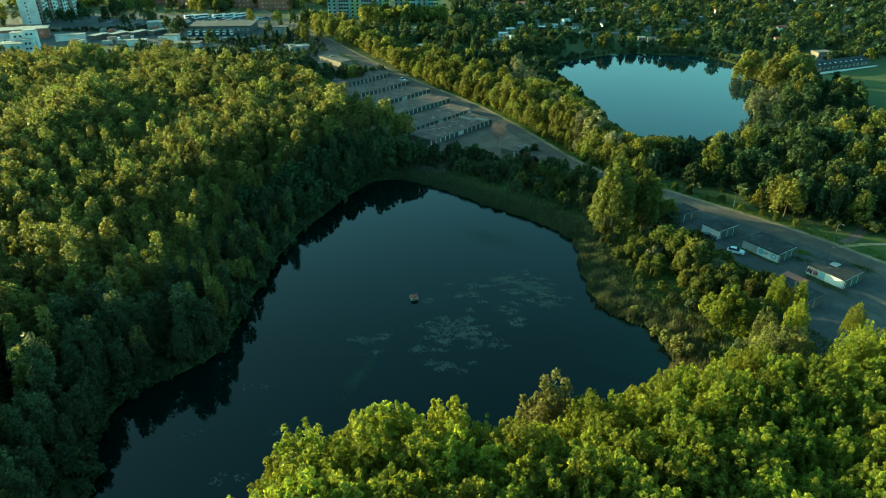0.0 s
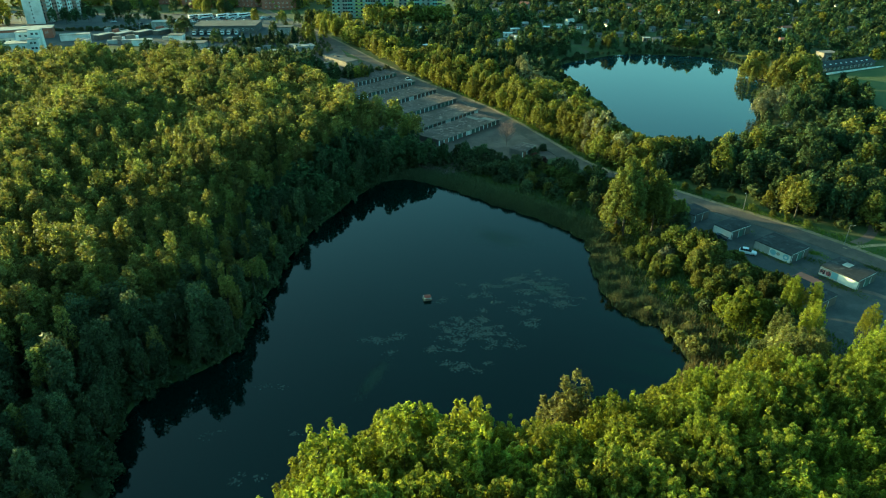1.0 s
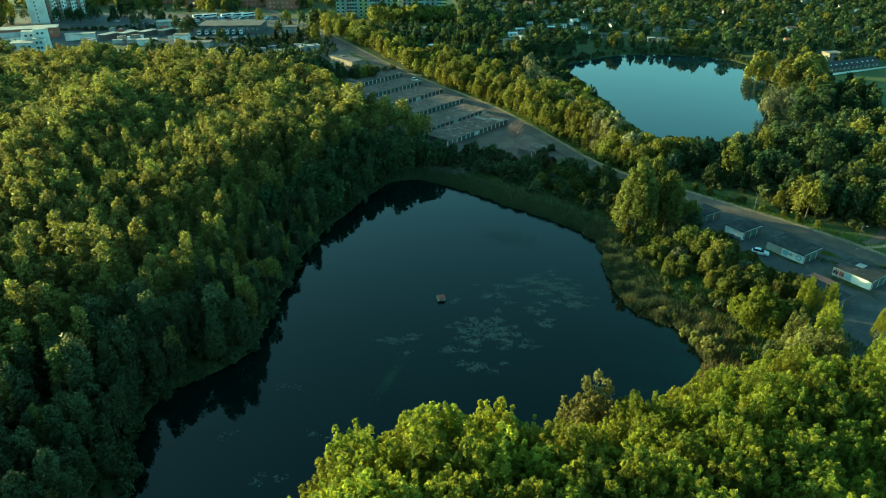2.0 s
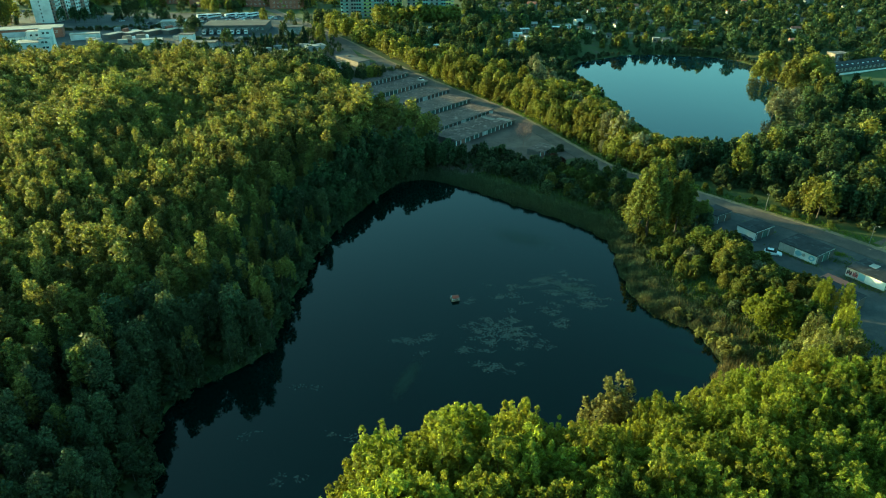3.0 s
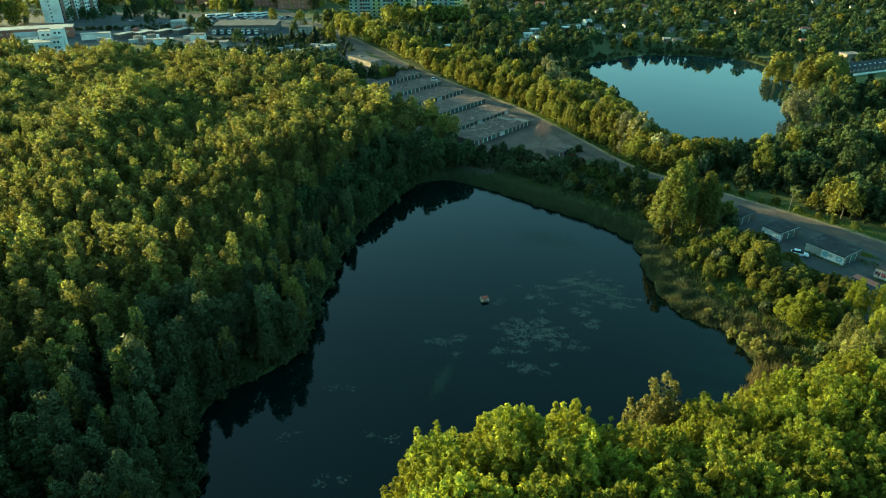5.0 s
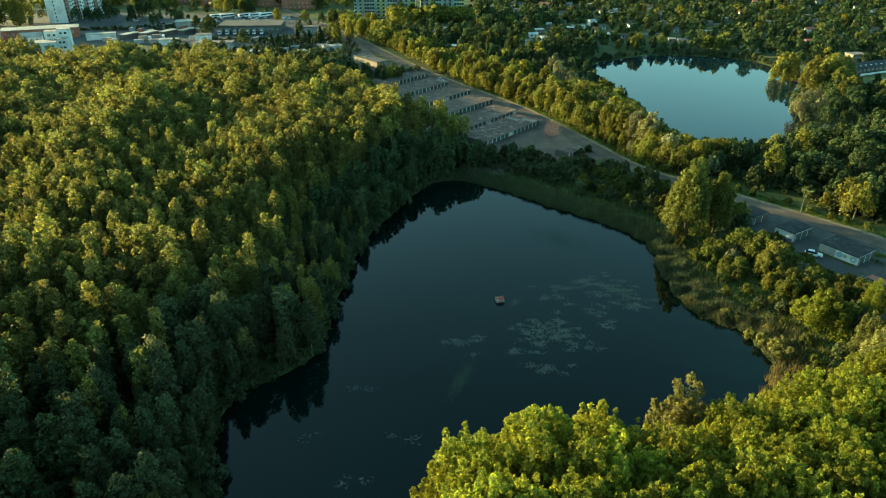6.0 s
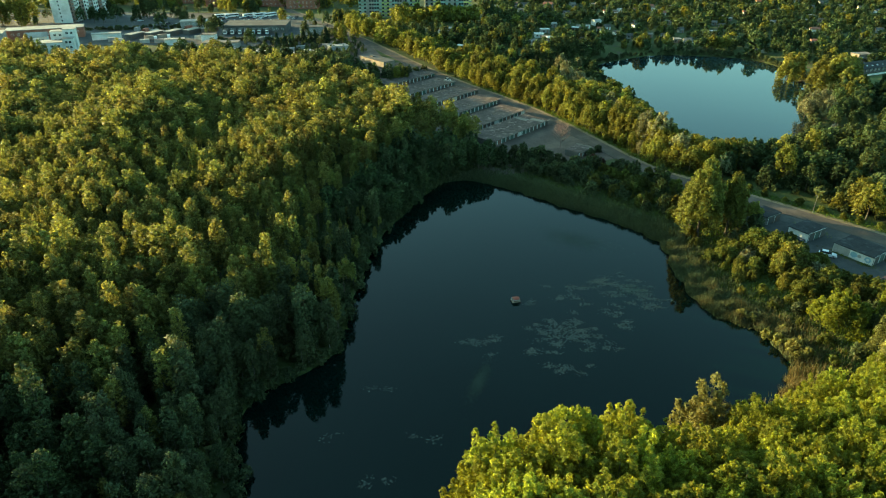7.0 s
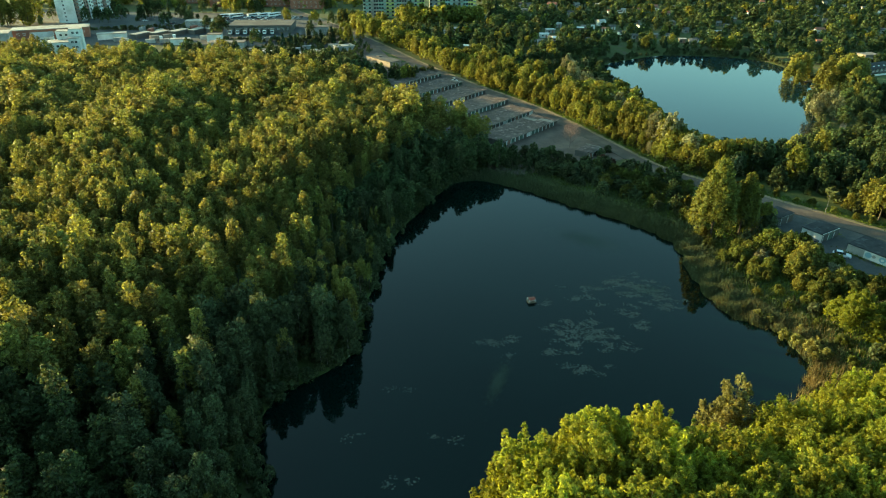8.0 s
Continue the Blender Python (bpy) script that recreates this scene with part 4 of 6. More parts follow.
bush.plant([(-23, 73, 3.0), (-19, 72, 3.6), (8, 83, 3.5), (12, 84, 3.0), (20, 86, 4)], rng, "low bush at the water's edge")
copper = Species("bush", "dark red-brown shrub beside the road", "bush", leaf_material("copper_leaf", (0.045, 0.022, 0.014), (0.075, 0.036, 0.022), (0.11, 0.055, 0.034), 0.3), BARK, 4, 0.0, 1.9, 42, 30, 0.34, 3, 0.55, 1.15, "dome", 2, 0.05, 3, 27, "foliage", "stem")
copper.plant([(30.8, 224.3, 4.0), (33.8, 222.3, 3.2)], rng)
# among the garages and the road's verge
round_tree.plant([(-46, 352, 8), (-50, 349, 9), (-72, 358, 8), (-88, 378, 9), (-96, 384, 10), (-19, 252, 10), (-40, 266, 13)], rng, "broad green tree beside the garage rows")
dark_bush.plant([(-40, 366, 4), (-44, 362, 4), (-49, 368, 4.5), (-36, 371, 3.5), (-54, 362, 4), (32, 233, 3.5), (36, 238, 3)], rng, group="shrubs by the garage rows")
verge = resample(beside(road_mid, -7.2), 5.5)
verge = verge[(verge[:, 1] > 165) & (verge[:, 1] < 360)] + 0
verge = verge + rng.uniform(-1.0, 1.0, verge.shape)
bush.plant(np.column_stack([verge, 1.6 + rng.uniform(-0.5, 1.6, len(verge))]), rng, "low green bush on the road's verge", "verge bushes")
ends = scatter(rng, [(-46, 286), (-52, 298), (-57, 312), (-64, 326), (-78, 338), (-92, 330), (-70, 296), (-58, 280)], 4.6)
far_round.wood("edge_trees", np.column_stack([ends, 11.5 + rng.uniform(-2.5, 2.5, len(ends))]), rng, "green trees at the ends of the garage rows", "trees")
# avenue up to the town, spruces and single trees of the yards
street = resample(beside(road_mid, -9), 7)
street = street[(street[:, 1] > 372) & (street[:, 1] < 520)]
street = np.vstack([street, beside(street, -7), beside(street, -15)]) + rng.uniform(-2, 2, (3 * len(street), 2))
far_round.wood("roadside_trees", np.column_stack([street, 9 + rng.uniform(-3, 4, len(street))]), rng, "green roadside trees on the way to the town", "trees")
dark_tree.plant([(64.5, 303, 10.5)], rng, "dark upright tree at the lake's edge")
conifer.plant([(-132, 424, 10), (-125, 429, 8), (-117.6, 436, 10), (-109, 433, 10), (-102.5, 437, 11), (-128, 427, 9), (-113, 437, 7)], rng, group="spruces by the yard")
dark_tree.plant([(-150, 425, 13), (-186, 458, 12), (-184, 464, 15), (-198, 477, 13), (-262, 540, 20), (-256, 534, 18), (-300, 508, 14), (-293, 512, 13), (-286, 515, 12), (-230, 520, 12), (-224, 515, 11), (-120, 455, 12), (-112, 500, 12), (-104, 506, 13), (-98, 515, 12)], rng, "dark green tree between the works yards", "trees of the works yards")
round_tree.plant([(-340, 500, 20), (-348, 506, 22), (-356, 500, 21), (-364, 508, 22), (-374, 504, 20), (-345, 516, 22), (-92, 440, 12), (-96, 448, 12), (-85, 452, 13), (-78, 462, 12), (-54, 478, 20), (-200, 560, 14), (-208, 566, 15), (-190, 566, 13), (-150, 520, 11), (-128, 515, 10)], rng, "tall leafy tree before the town's blocks", "trees before the blocks")
mass = np.vstack([scatter(rng, [(-104, 352), (-84, 346), (-72, 352), (-78, 364), (-92, 372), (-106, 366)], 5.0), scatter(rng, [(-88, 344), (-66, 338), (-57, 340), (-44, 354), (-41, 366), (-58, 364), (-84, 360)], 4.2)])
far_dark.wood("yard_trees", np.column_stack([mass, 12.0 - 6.0 * smooth01(-80, -64, mass[:, 0]) + rng.uniform(-2.0, 2.5, len(mass))]), rng, "dark trees and scrub above the garage rows", "trees")
edge_zone = [(-222, 392), (-150, 362), (-108, 346), (-90, 372), (-110, 396), (-160, 404), (-222, 412)]
spots = clear_of(scatter(rng, edge_zone, 8.0), road_mid, 9)
far_dark.wood("edge_trees", np.column_stack([spots, 8.5 + rng.uniform(-3, 3, len(spots))]), rng, "mixed trees and scrub before the works yard", "trees")
yard_trees = clear_of(np.column_stack([rng.uniform(-340, -110, 60), rng.uniform(486, 600, 60)]), road_mid, 9)
keep = ~((yard_trees[:, 0] > -212) & (yard_trees[:, 0] < -130) & (yard_trees[:, 1] < 560))
far_dark.wood("yard_trees", np.column_stack([yard_trees, 9 + rng.uniform(-4, 4, len(yard_trees))])[keep], rng, "dark green trees between sheds and blocks", "trees")
hedge = np.vstack([np.column_stack([np.linspace(-250, -150, 40), np.linspace(497, 505, 40)]), np.column_stack([np.linspace(-175, -100, 30), np.linspace(441, 446, 30)]), np.column_stack([np.linspace(-300, -215, 30), np.linspace(478, 486, 30)])])
dark_bush.wood("yard_hedges", np.column_stack([hedge + rng.uniform(-1, 1, hedge.shape), 2.2 + rng.uniform(-0.8, 1.5, len(hedge))]), rng, "dark hedges along the works yards", "hedge")
bend = clear_of(scatter(rng, [(-128, 384), (-96, 372), (-84, 392), (-72, 410), (-84, 446), (-100, 470), (-128, 452), (-146, 420)], 5.2), road_mid, 7)
far_dark.wood("bend_shrubs", np.column_stack([bend, 2.6 + 3.4 * rng.random(len(bend)) ** 2]), rng, "green shrubs and young trees by the road's bend", "shrubs")
far2 = scatter(rng, [(-420, 585), (-220, 600), (-100, 600), (-100, 700), (-420, 720)], 16)
far2 = np.vstack([far2, scatter(rng, [(-62, 515), (2, 520), (4, 545), (-64, 540)], 8)])
garden_tree.wood("town_trees", np.column_stack([far2, 11 + rng.uniform(-3, 4, len(far2))]), rng, "green trees between the town's blocks", "trees", False)
mid_zone = [(-40, 395), (-10, 372), (30, 385), (60, 410), (60, 440), (30, 470), (0, 495), (-50, 495), (-75, 470)]
spots = clear_of(scatter(rng, mid_zone, 8.0), road_mid, 10)
spots = spots[off_shore(LAKE, spots[:, 0], spots[:, 1]) > 4]
pick = rng.random(len(spots))
for hx, hy, sx, *_ in HOUSES[:24]:
    spots = spots[~((np.abs(spots[:, 0] - hx) < sx / 2 + 2.5) & (spots[:, 1] > hy - 14) & (spots[:, 1] < hy + 5))]
pick = rng.random(len(spots))
hh = 7.5 + rng.uniform(-3, 4, len(spots)) - 3.0 * smooth01(450, 490, spots[:, 1])
# dark leaf colour: the trees' own, and partly shade over the gardens
far_dark.wood("garden_trees", np.column_stack([spots, hh])[pick < 0.88], rng, "dark green trees in the overgrown gardens", "trees")
far_round.wood("garden_trees", np.column_stack([spots, hh])[pick >= 0.88], rng, "green trees in the overgrown gardens", "trees")
lake_edge = resample(LAKE, 4.5)
dd = rng.uniform(1.0, 4.0, len(lake_edge))
mid_lake = LAKE.mean(0)
out = (lake_edge - mid_lake) / np.hypot(*(lake_edge - mid_lake).T)[:, None]
lake_edge = lake_edge + out * dd[:, None]
keep = ~((lake_edge[:, 0] > 150) & (lake_edge[:, 1] < 360) & (lake_edge[:, 1] > 335))
dark_bush.plant(np.column_stack([lake_edge, 2.6 + rng.uniform(-1.2, 2.6, len(lake_edge))])[keep], rng, "dark green shrub on the lake shore", "shrubs on the lake shore")
park_zone = [(178, 290), (205, 296), (206, 330), (196, 345), (186, 335), (170, 318), (160, 300)]
spots = scatter(rng, park_zone, 6.0)
far_dark.wood("park_trees", np.column_stack([spots, 8 + rng.uniform(-3, 3, len(spots))]), rng, "dark green trees between lake and playing field", "trees")
yellow.plant([(194, 311, 12), (200, 316, 11)], rng, "bright green willow at the playing field's edge")
field_edge = scatter(rng, [(205, 262), (300, 300), (320, 282), (240, 230)], 7.0)
far_round.wood("field_trees", np.column_stack([field_edge, 9 + rng.uniform(-2, 4, len(field_edge))]), rng, "green trees beside the playing field", "trees")


# undergrowth uses the shaded leaf colour, so its shade is painted in
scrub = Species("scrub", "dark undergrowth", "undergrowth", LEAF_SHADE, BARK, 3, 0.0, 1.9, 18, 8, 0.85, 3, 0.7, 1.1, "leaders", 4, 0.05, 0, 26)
under = np.vstack([scatter(rng, right_zone, 4.2), scatter(rng, fill_zone, 4.6), scatter(rng, park_zone, 4.2), scatter(rng, [(96, 186), (104, 172), (120, 160), (140, 158), (150, 175), (120, 186)], 3.6)])
under = clear_of(under, road_mid, 8.5)
under = under[(off_shore(LAKE, under[:, 0], under[:, 1]) > 1.5) & (to_line([(112, 156), (124, 168), (138, 196)], under[:, 0], under[:, 1]) > 3.0)]
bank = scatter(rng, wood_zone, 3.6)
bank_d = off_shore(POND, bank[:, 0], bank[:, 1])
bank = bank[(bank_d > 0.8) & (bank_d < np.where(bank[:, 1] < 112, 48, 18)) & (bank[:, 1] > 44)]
scrub.wood("undergrowth", np.column_stack([bank, 2.4 + rng.uniform(-1, 1.8, len(bank))]), rng, "undergrowth in shade-toned leaves along the bank", "undergrowth", False)
scrub.wood("undergrowth", np.column_stack([under, 2.4 + rng.uniform(-1, 1.6, len(under))]), rng, "undergrowth in shade-toned leaves beneath the park trees", "undergrowth", False)


def blades(name, spots, low, high, wide, material, rng, label, category):
    """Upright blades, one leaning three-cornered leaf each, joined."""
    n = len(spots)
    z = np.maximum(height(spots[:, 0], spots[:, 1]), -0.3)
    lump = 0.5 + 0.25 * np.sin(spots[:, 0] * 1.1 + 1.7 * np.sin(spots[:, 1] * 0.45)) + 0.25 * np.sin(spots[:, 1] * 1.3 + 1.4 * np.sin(spots[:, 0] * 0.52))
    h = rng.uniform(low, high, n) * (0.5 + 0.75 * lump)
    a = rng.uniform(0, 6.28, n)
    side = np.column_stack([np.cos(a), np.sin(a), np.zeros(n)]) * wide * rng.uniform(0.6, 1.4, n)[:, None] / 2
    base = np.column_stack([spots, z - 0.05])
    tip = base + np.column_stack([rng.normal(0, 0.2, n) * h, rng.normal(0, 0.2, n) * h, h])
    v = np.stack([base - side, base + side, tip], 1).reshape(-1, 3)
    ob = new(name, mesh_flat(name, v, 3, material))
    return tagged(ob, label, category, kind="stuff")


def shore_band(rng, n, keep, inner, outer, mean):
    """Places in a band along the pond's shore, thinning away from it."""
    line = resample(POND, 1.0)
    line = line[keep(line[:, 0], line[:, 1])]
    p = line[rng.integers(len(line), size=n)]
    ang = rng.uniform(0, 6.28, n)
    p = p + np.column_stack([np.cos(ang), np.sin(ang)]) * rng.gamma(2.0, mean, n)[:, None]
    d = off_shore(POND, p[:, 0], p[:, 1])
    clump = 0.5 + 0.5 * np.sin(p[:, 0] * 0.9 + 1.3 * np.sin(p[:, 1] * 0.31)) * np.cos(p[:, 1] * 0.8 + np.sin(p[:, 0] * 0.27))
    return p[(d > inner - 1.2 * clump) & (d < outer)]


blades("reeds", shore_band(rng, 90000, lambda x, y: (x > -22) & (y > 108), -0.6, 13, 2.4), 0.7, 2.1, 0.24, REED, rng, "dense dark green reed bed along the pond's shore", "reeds")
dry = shore_band(rng, 16000, lambda x, y: (x > 36) & (y < 152) & (y > 98), -0.2, 12, 2.6)
blades("dry_reeds", dry[(dry[:, 1] < 121) | (np.sin(dry[:, 0] * 0.7) * np.sin(dry[:, 1] * 0.6) > 0.35)], 1.0, 2.1, 0.16, REED_DRY, rng, "pale dry reeds standing among green ones", "reeds")
meadow = np.vstack([scatter(rng, [(40, 96), (52, 112), (52, 124), (42, 142), (44, 160), (52, 176), (60, 178), (70, 150), (80, 118), (84, 104), (60, 92)], 0.45),
                    scatter(rng, [(-6, 220), (20, 196), (42, 176), (52, 186), (56, 200), (40, 218), (10, 232)], 0.6)])
meadow = meadow[off_shore(POND, meadow[:, 0], meadow[:, 1]) > 1]
blades("tall_grass", meadow, 0.5, 1.2, 0.3, GRASS, rng, "tall rough grass on the pond's bank", "grass")
strip_pts = np.vstack([beside(road_mid, -o)[(road_mid[:, 1] > 125) & (road_mid[:, 1] < 340)] for o in np.arange(4.0, 9.0, 0.25)])
strip_pts = np.repeat(strip_pts, 7, axis=0) + rng.uniform(-1.3, 1.3, (len(strip_pts) * 7, 2))
tufts = 3.9 + 0.9 * np.sin(strip_pts[:, 1] * 0.31 + np.sin(strip_pts[:, 0] * 0.9)) * np.sin(strip_pts[:, 1] * 0.83)
blades("verge_grass", strip_pts[to_line(road_mid, strip_pts[:, 0], strip_pts[:, 1]) > tufts], 0.15, 0.6, 0.3, GRASS, rng, "sunlit grass verge along the road", "grass")

# ---- paved yards, field and paths ----
def road_span(d0, d1, y0, y1):
    a, b = beside(road_mid, d0), beside(road_mid, d1)
    k = (road_mid[:, 1] > y0) & (road_mid[:, 1] < y1)
    return a[k], b[k]


ribbon("garage_yard", *road_span(3.3, 56, 231, 392), 24, YARD, 0.06, "dusty brown asphalt yard between garage rows", "yard")
ribbon("near_yard", *road_span(3.3, 27, 96, 186), 14, ASPHALT, 0.06, "grey asphalt yard round the single garages", "yard")
ribbon("side_yard", *road_span(26.5, 48, 92, 140), 12, ASPHALT, 0.05, "grey asphalt corner of the garage yard", "yard")
works_a = np.column_stack([np.linspace(-420, -96, 50), np.linspace(432, 426, 50)])
works_b = np.column_stack([np.linspace(-440, -140, 50), np.linspace(592, 560, 50)])
ribbon("works_yard", works_a, works_b, 16, WORKS, 0.08, "wide asphalt works yard in a shaded grey", "yard")
hall_a = np.column_stack([np.linspace(-60, -86, 24), np.linspace(394, 470, 24)])
hall_b = np.column_stack([np.linspace(-100, -114, 24), np.linspace(384, 470, 24)])
ribbon("hall_yard", hall_a, hall_b, 8, YARD, 0.05, "dusty yard round the pale concrete hall", "yard")
field_a = np.column_stack([np.linspace(204, 430, 30), np.linspace(300, 322, 30)])
field_b = np.column_stack([np.linspace(203, 430, 30), np.linspace(358, 458, 30)])
ribbon("playing_field", field_a, field_b, 8, LAWN, 0.08, "mown green playing field in evening light", "lawn")
lawn_a = np.column_stack([np.linspace(-60, 0, 14), np.linspace(522, 530, 14)])
lawn_b = np.column_stack([np.linspace(-66, 2, 14), np.linspace(544, 552, 14)])
ribbon("block_lawn", lawn_a, lawn_b, 5, LAWN, 0.08, "grass slope before the tower blocks", "lawn")
park_path = resample(chaikin([(111, 156), (118, 160), (124, 168), (129, 180), (138, 196)], 2, False), 2.0)
ribbon("park_path", beside(park_path, -1.3), beside(park_path, 1.3), 2, YARD, 0.08, "grey trodden path into the park", "path")
lawn2_a, lawn2_b = road_span(-22, -5.2, 120, 153)
ribbon("roadside_lawn", lawn2_a, lawn2_b, 6, LAWN, 0.05, "mown grass beside the road", "lawn")
foot_path = resample(chaikin([(106.6, 153.6), (111.8, 154.2), (117, 155.2), (123, 155), (134, 153)], 2, False), 1.5)
ribbon("foot_path", beside(foot_path, -0.7), beside(foot_path, 0.7), 2, SAND, 0.10, "sandy footpath across the grass", "path")
dirt = resample(chaikin([(96.2, 132.6), (98.6, 131.2), (101.4, 129.4), (103.2, 126.6), (105.0, 123.0)], 2, False), 1.2)
ribbon("dirt_track", beside(dirt, -0.8), beside(dirt, 0.9), 2, YARD, 0.09, "worn strip of bare earth in the yard", "path")
field_path = resample(chaikin([(176, 272), (190, 282), (215, 286), (260, 296)], 2, False), 3.0)
ribbon("field_path", beside(field_path, -2), beside(field_path, 2), 2, SAND, 0.09, "sandy track beside the playing field", "path")
lake_path = resample(chaikin([(121, 232), (127, 241), (138, 255), (146, 270), (154, 281)], 2, False), 2.5)
ribbon("lake_path", beside(lake_path, -1.2), beside(lake_path, 1.2), 2, SAND, 0.08, "trodden path along the lake", "path")


# ---- buildings ----
def window_mesh(w, h, frame_mat):
    """A framed window facing -y: a proud frame round a recessed pane."""
    bm = bmesh.new()
    t = 0.09
    for x, z, sx, sz in ((0, -h / 2, w, t), (0, h / 2 - t, w, t), (-w / 2 + t / 2, -h / 2, t, h), (w / 2 - t / 2, -h / 2, t, h), (0, -h / 2, t * 0.7, h)):
        box(sx, 0.12, sz, Matrix.Translation((x, 0, z)), 0, bm)
    me = bpy.data.meshes.new("window")
    bm.to_mesh(me)
    bm.free()
    me.materials.append(frame_mat)
    return me


def pane_mesh(w, h):
    bm = box(w - 0.1, 0.03, h - 0.1, Matrix.Translation((0, 0.0, -h / 2 + 0.05)))
    me = bpy.data.meshes.new("pane")
    bm.to_mesh(me)
    bm.free()
    me.materials.append(GLASS_DARK)
    return me


WINDOW, PANE = window_mesh(1.5, 1.4, WHITE_WALL), pane_mesh(1.5, 1.4)
FACES = {"-y": (0.0, 0, -1), "+x": (90.0, 1, 0), "-x": (-90.0, -1, 0)}


def set_windows(root, face, sx, sy, cols, levels, margin=1.5, pane=True):
    """Windows in columns and levels on one face of a building."""
    turn, nx, ny = FACES[face]
    span = (sx if face == "-y" else sy) - 2 * margin
    for z in levels:
        for i in range(cols):
            s = -span / 2 + span * (i + 0.5) / cols
            if face == "-y":
                m = Matrix.Translation((s, -sy / 2 - 0.03, z))
            else:
                m = Matrix.Translation((nx * (sx / 2 + 0.03), s, z)) @ Matrix.Rotation(radians(turn), 4, "Z")
            w = part_mesh("window", WINDOW, root, "", m)
            if pane:
                part_mesh("pane", PANE, w, "")


def building(name, label, category, cx, cy, sx, sy, h, turn, wall, roof, over=0.35, thick=0.3, gable=0.0, group="", sink=0.4):
    """A block with walls and a flat or pitched roof; its base is let into the ground."""
    root = empty(name, label, category, group)
    part("wall", box(sx, sy, h + sink, Matrix.Translation((0, 0, -sink)), 0.03), wall, root)
    if gable:
        bm = bmesh.new()
        a, b = sx / 2 + over, sy / 2 + over
        v = [bm.verts.new(p) for p in ((-a, -b, h), (a, -b, h), (a, b, h), (-a, b, h), (-a, 0, h + gable), (a, 0, h + gable), (-a, -b, h - 0.15), (a, -b, h - 0.15), (a, b, h - 0.15), (-a, b, h - 0.15))]
        for f in ((0, 1, 5, 4), (2, 3, 4, 5), (0, 4, 3, 9, 6), (1, 7, 8, 2, 5), (0, 6, 7, 1), (3, 2, 8, 9), (6, 9, 8, 7)):
            bm.faces.new([v[i] for i in f])
        bmesh.ops.recalc_face_normals(bm, faces=bm.faces)
        part("roof", bm, roof, root)
    else:
        part("roof", box(sx + 2 * over, sy + 2 * over, thick, Matrix.Translation((0, 0, h + 0.004)), 0.04), roof, root)
    root.matrix_basis = Matrix.Translation((cx, cy, ground_at(cx, cy))) @ Matrix.Rotation(turn, 4, "Z")
    return root


def panel_mesh(name, sx, sy, sz, mat, bevel=0.03):
    bm = box(sx, sy, sz, None, bevel)
    me = bpy.data.meshes.new(name)
    bm.to_mesh(me)
    bm.free()
    me.materials.append(mat)
    return me


def felt_material(name, a, b):
    """Roofing felt whose sheets differ from one garage to the next."""
    w = Mat(name, 0.9)
    o = w.node("ShaderNodeObjectInfo")
    fine, broad = w.noise(1.5, 6.0, 0.65), w.noise(0.22, 4.0)
    c = w.mix(o.outputs["Random"], a, b)
    c = w.mix(w.ramp(broad, [(0.42, (0, 0, 0)), (0.62, (1, 1, 1))]), c, tuple(0.45 * v for v in a))
    c = w.mix(0.45, c, w.ramp(fine, [(0.3, tuple(0.6 * v for v in a)), (0.75, tuple(1.25 * v for v in b))]))
    patch = w.noise(0.55, 3.0, 0.6)   # pale patches: mottled felt, and sunlit spots put into the colour
    c = w.mix(w.ramp(patch, [(0.56, (0, 0, 0)), (0.66, (0.9, 0.9, 0.9))]), c, tuple(1.5 * v for v in b))
    w.colour(c).bump(fine, 0.5, 0.01)
    return w.m


FELT_BAY = felt_material("garage_roof_felt", (0.066, 0.046, 0.041), (0.158, 0.112, 0.097))
FELT_BAY_DARK = felt_material("garage_dark_felt", (0.022, 0.025, 0.028), (0.040, 0.042, 0.045))
BAY, DEEP, TALL = 2.9, 6.0, 2.25
DOORS = [panel_mesh("door", 2.1, 0.08, 1.95, m, 0.02) for m in (DOOR_DARK, DOOR_GREEN, DOOR_BROWN, DOOR_WHITE)]
PILLAR = panel_mesh("pillar", 0.5, 0.14, 2.1, WHITE_WALL, 0.02)
SHEET = panel_mesh("roof_sheet", BAY - 0.05, DEEP + 0.9, 0.16, FELT_BAY, 0.03)
SHEET_LIGHT = panel_mesh("roof_sheet", BAY - 0.05, DEEP + 0.9, 0.16, STONE_DULL, 0.03)


